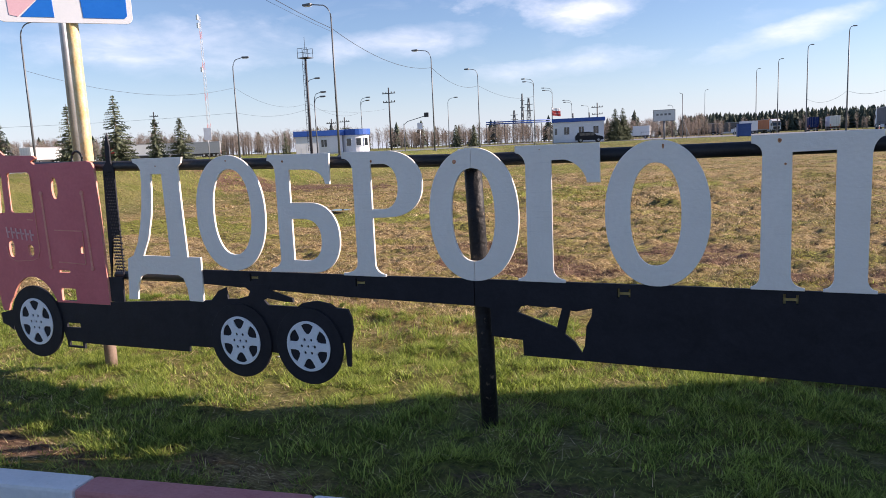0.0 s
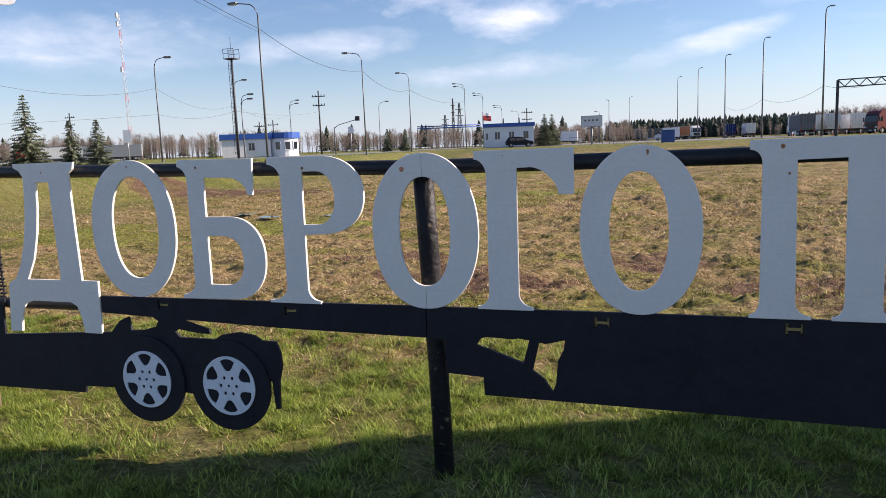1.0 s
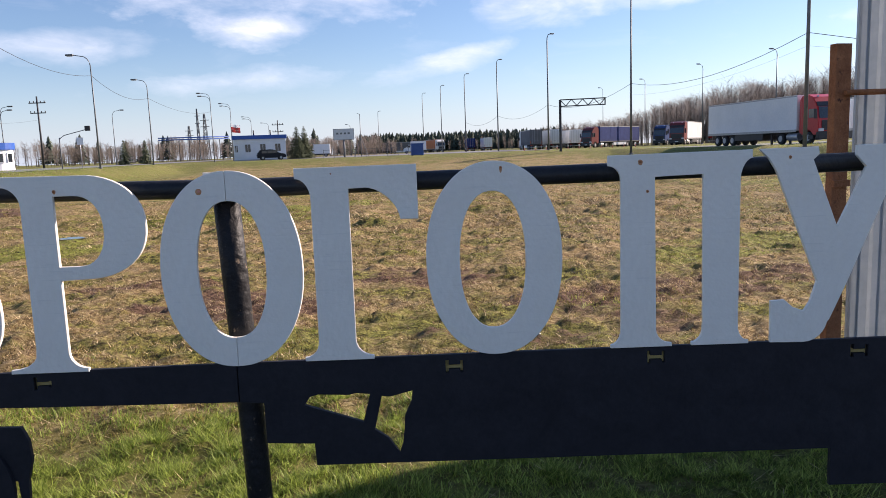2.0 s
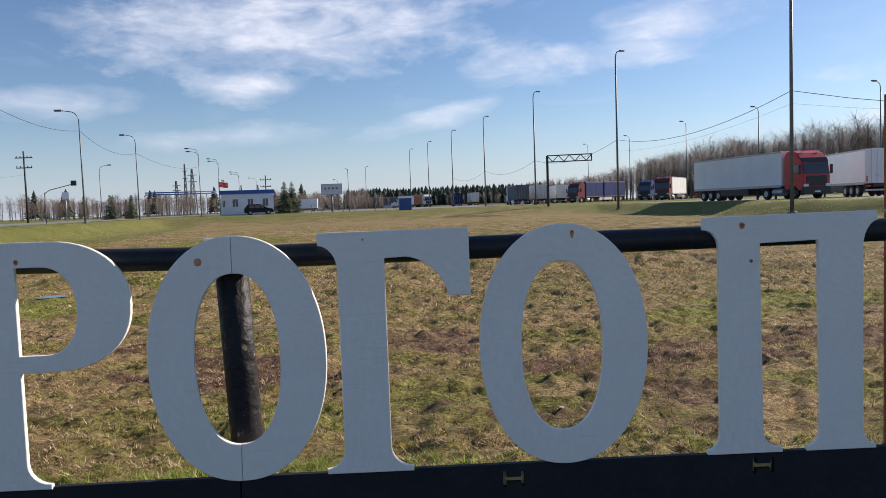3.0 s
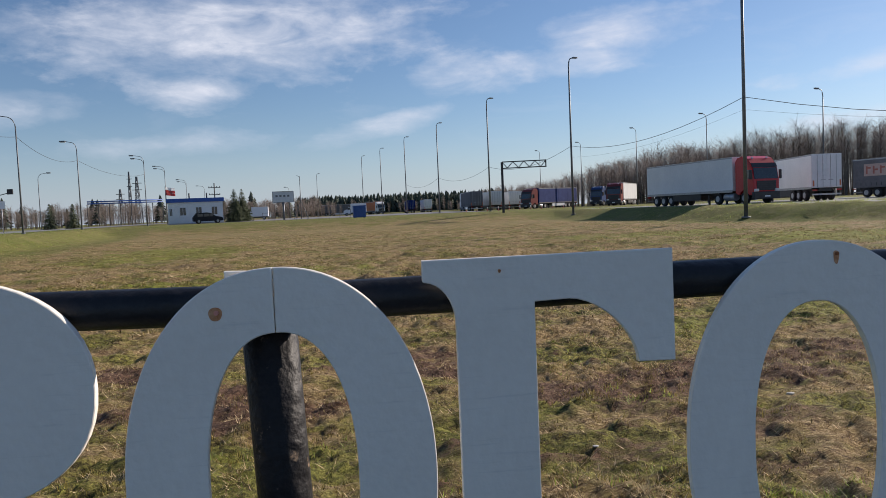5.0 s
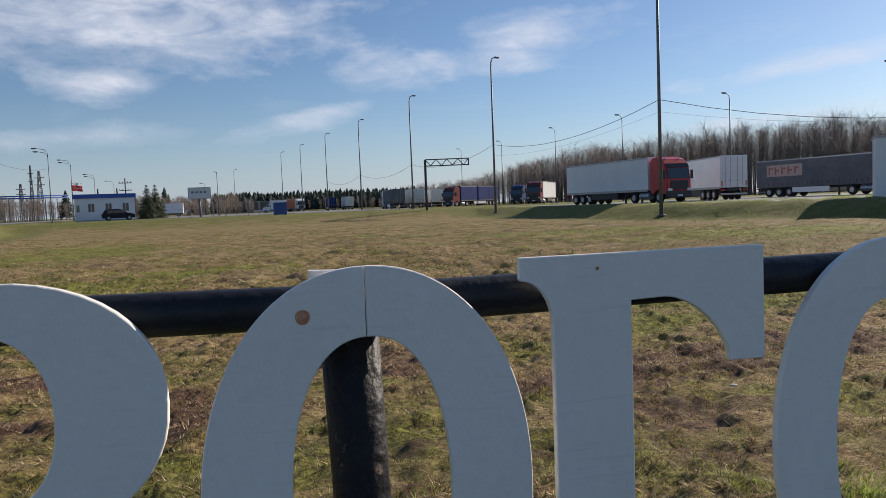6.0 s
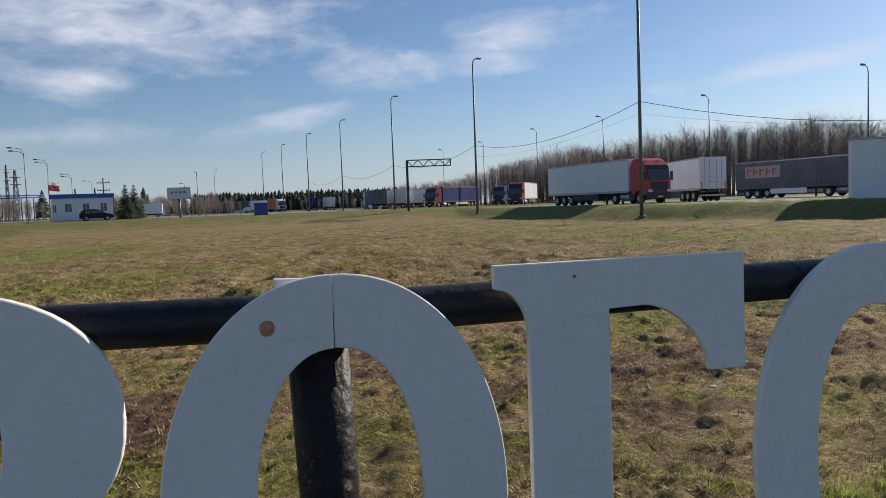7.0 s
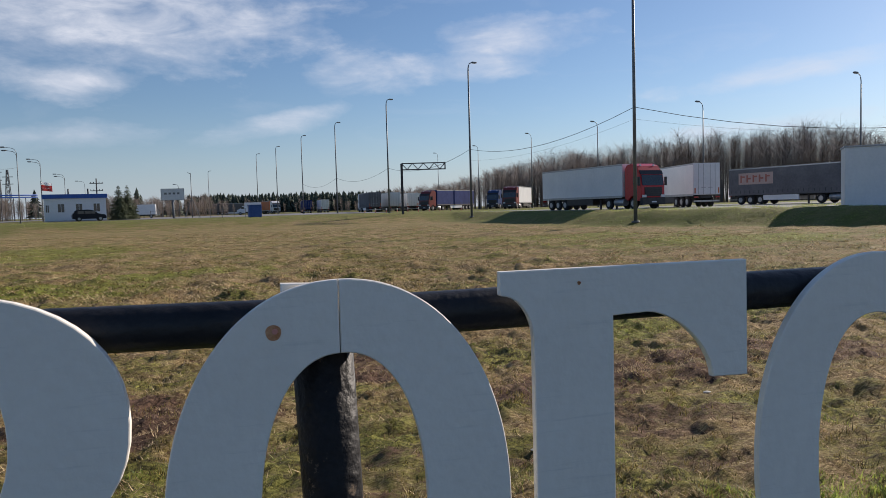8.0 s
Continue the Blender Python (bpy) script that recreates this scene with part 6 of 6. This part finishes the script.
blade_field("verge_grass", "lush short green grass on the verge under the sign", grass_blade, scatter(1000000, -6.0, 4.2, -1.6, 2.4, 21, lambda x, y: (1 - 0.85 * blots(x, y, BARE)) * (0.15 + 0.85 * clump(x, y, 1, 3.2)) * np.clip(4.4 * grain(x, y, 11.0, 11) - 1.6, 0.02, 1)), 0.020, 0.058, 0.0034, (0.3, 1.9), 22, False, lambda x, y: 0.4 + 1.3 * grain(x, y, 9.0, 12))
blade_field("grass_tufts", "taller green grass tufts on the verge", grass_blade, scatter(150000, -6.0, 4.2, -1.5, 2.2, 23, lambda x, y: np.clip(grain(x, y, 4.5, 13) * 2.4 - 1.25 - blots(x, y, BARE), 0, 1)), 0.035, 0.085, 0.0036, (0.3, 1.3), 24)
blade_field("verge_straw", "dry straw lying in the verge grass", straw_blade, scatter(150000, -6.0, 4.2, -1.5, 2.6, 25, lambda x, y: (0.1 + 0.9 * grain(x, y, 5.0, 14) ** 2) * (0.35 + 0.65 * smooth((-0.6 - x) / 2))), 0.012, 0.05, 0.0026, (1.0, 4.0), 26, False)


def tufts(n, per, y0, y1, seed, spread, keep):
    """Clustered places: small heaps of blades."""
    c = wedge(n, y0, y1, seed, keep)
    rng = np.random.default_rng(seed + 500)
    p = np.repeat(c, per, 0)
    return p + rng.normal(0, spread, p.shape) * (0.5 + rng.random((len(p), 1)))


dry = lambda x, y: np.clip(clump(x, y, 4, 1.4) * 1.8 - 0.40 - 0.8 * blots(x, y, LUSH), 0, 1)
fresh = lambda x, y: np.clip(clump(x, y, 5, 1.3) * 1.9 - 0.85 + 0.9 * blots(x, y, LUSH) - 0.5 * blots(x, y, BARE), 0, 1)
swell = lambda x, y: 0.35 + 1.3 * grain(x, y, 9.0, 8)
low = lambda x, y: ground_z(x, y) < 0.45
blade_field("meadow_straw", "mown dry straw lying over the meadow", straw_blade, wedge(560000, 1.5, 16, 27, lambda x, y: (0.30 + 0.70 * dry(x, y)) * np.clip(5.0 * grain(x, y, 12.0, 9) - 2.2, 0, 1) * (0.35 + 0.65 * smooth((y - 3.4) / 2.0))), 0.010, 0.036, 0.0038, (0.6, 2.4), 28, False, swell)
blade_field("hay_heaps", "small heaps of mown hay on the meadow", straw_blade, tufts(14000, 22, 1.6, 40, 41, 0.05, lambda x, y: (0.08 + 0.9 * dry(x, y)) * (0.3 + 0.7 * smooth((y - 3.4) / 2.0))), 0.012, 0.055, 0.0042, (0.6, 2.2), 42, False)
blade_field("meadow_grass", "short olive grass between the meadow straw", meadow_blade, wedge(1050000, 1.2, 16, 29, lambda x, y: (0.25 + 0.75 * fresh(x, y)) * (0.6 + 0.4 * smooth((y - 3.4) / 1.5)) * np.clip(5.0 * grain(x, y, 13.0, 10) - 2.3, 0, 1)), 0.014, 0.048, 0.0028, (0.1, 0.9), 30, False, swell)
blade_field("green_tufts", "green grass tufts on the meadow", grass_blade, tufts(7000, 20, 2.0, 36, 43, 0.05, lambda x, y: fresh(x, y) * (0.1 + 0.9 * blots(x, y, LUSH))), 0.02, 0.06, 0.0042, (0.2, 1.2), 44, False)
blade_field("far_hay", "heaps of mown hay over the far meadow", straw_blade, tufts(42000, 9, 8, 62, 45, 0.10, lambda x, y: (0.25 + 0.75 * np.clip(clump(x, y, 6, 0.9) * 2.0 - 0.7, 0, 1)) * low(x, y) * smooth((y - 7) / 12)), 0.02, 0.07, 0.010, (0.8, 3.0), 46, False)
blade_field("far_tufts", "olive tufts over the far meadow", meadow_blade, tufts(52000, 8, 8, 62, 47, 0.10, lambda x, y: (0.2 + 0.8 * np.clip(clump(x, y, 7, 0.8) * 2.0 - 0.9 + blots(x, y, LUSH), 0, 1)) * low(x, y) * smooth((y - 7) / 12)), 0.02, 0.07, 0.010, (0.4, 1.8), 48, False)
blade_field("far_straw", "dry straw tufts over the far meadow", straw_blade, wedge(70000, 12, 60, 31, lambda x, y: np.clip(clump(x, y, 6, 0.9) * 2.4 - 1.0, 0, 1) * low(x, y)), 0.03, 0.08, 0.012, (0.8, 3.0), 32, False)
blade_field("bank_grass", "green grass on the banks of the lot and road", grass_blade, wedge(260000, 16, 90, 33, lambda x, y: (ground_z(x, y) > 0.12) * 0.95), 0.04, 0.12, 0.010, (0.2, 1.0), 34, False)


# ---------------------------------------------------------------- small things on the ground
def puddle(x, y, rx, ry, seed):
    rnd = random.Random(seed)
    bm = bmesh.new()
    ph = rnd.uniform(0, 6)
    ring = [bm.verts.new((rx * math.cos(a) * (1 + 0.25 * math.sin(3 * a + ph)), ry * math.sin(a) * (1 + 0.2 * math.cos(2 * a + ph)), 0)) for a in [6.2832 * k / 28 for k in range(28)]]
    bm.faces.new(ring)
    p = thing("puddle", (x, y, gz(x, y) + 0.045), "shallow puddle reflecting the sky in the meadow", "puddle", kind="structure")
    part("water", bm, puddle_water, p)


for i, (x, y, rx, ry) in enumerate(((-8.4, 11.8, 0.28, 0.22), (-7.0, 12.6, 0.30, 0.22), (-9.4, 12.4, 0.2, 0.2), (-6.2, 13.6, 0.25, 0.2))):
    puddle(x, y, rx, ry, 60 + i)


def litter(x, y, s, seed):
    rnd = random.Random(seed)
    bm = bmesh.new()
    bmesh.ops.create_icosphere(bm, subdivisions=2, radius=s)
    for v in bm.verts:
        v.co = Vector((v.co.x * 1.3, v.co.y, v.co.z * 0.35)) * rnd.uniform(0.85, 1.15)
    p = thing("scrap", (x, y, gz(x, y) + s * 0.3), "small pale scrap lying in the dry grass", "litter", "pale scraps in the grass")
    part("piece", bm, litter_white, p)


for i, (x, y, s) in enumerate(((3.39, 4.23, 0.024), (1.5, 3.3, 0.016), (-1.9, 0.75, 0.014))):
    litter(x, y, s, 80 + i)
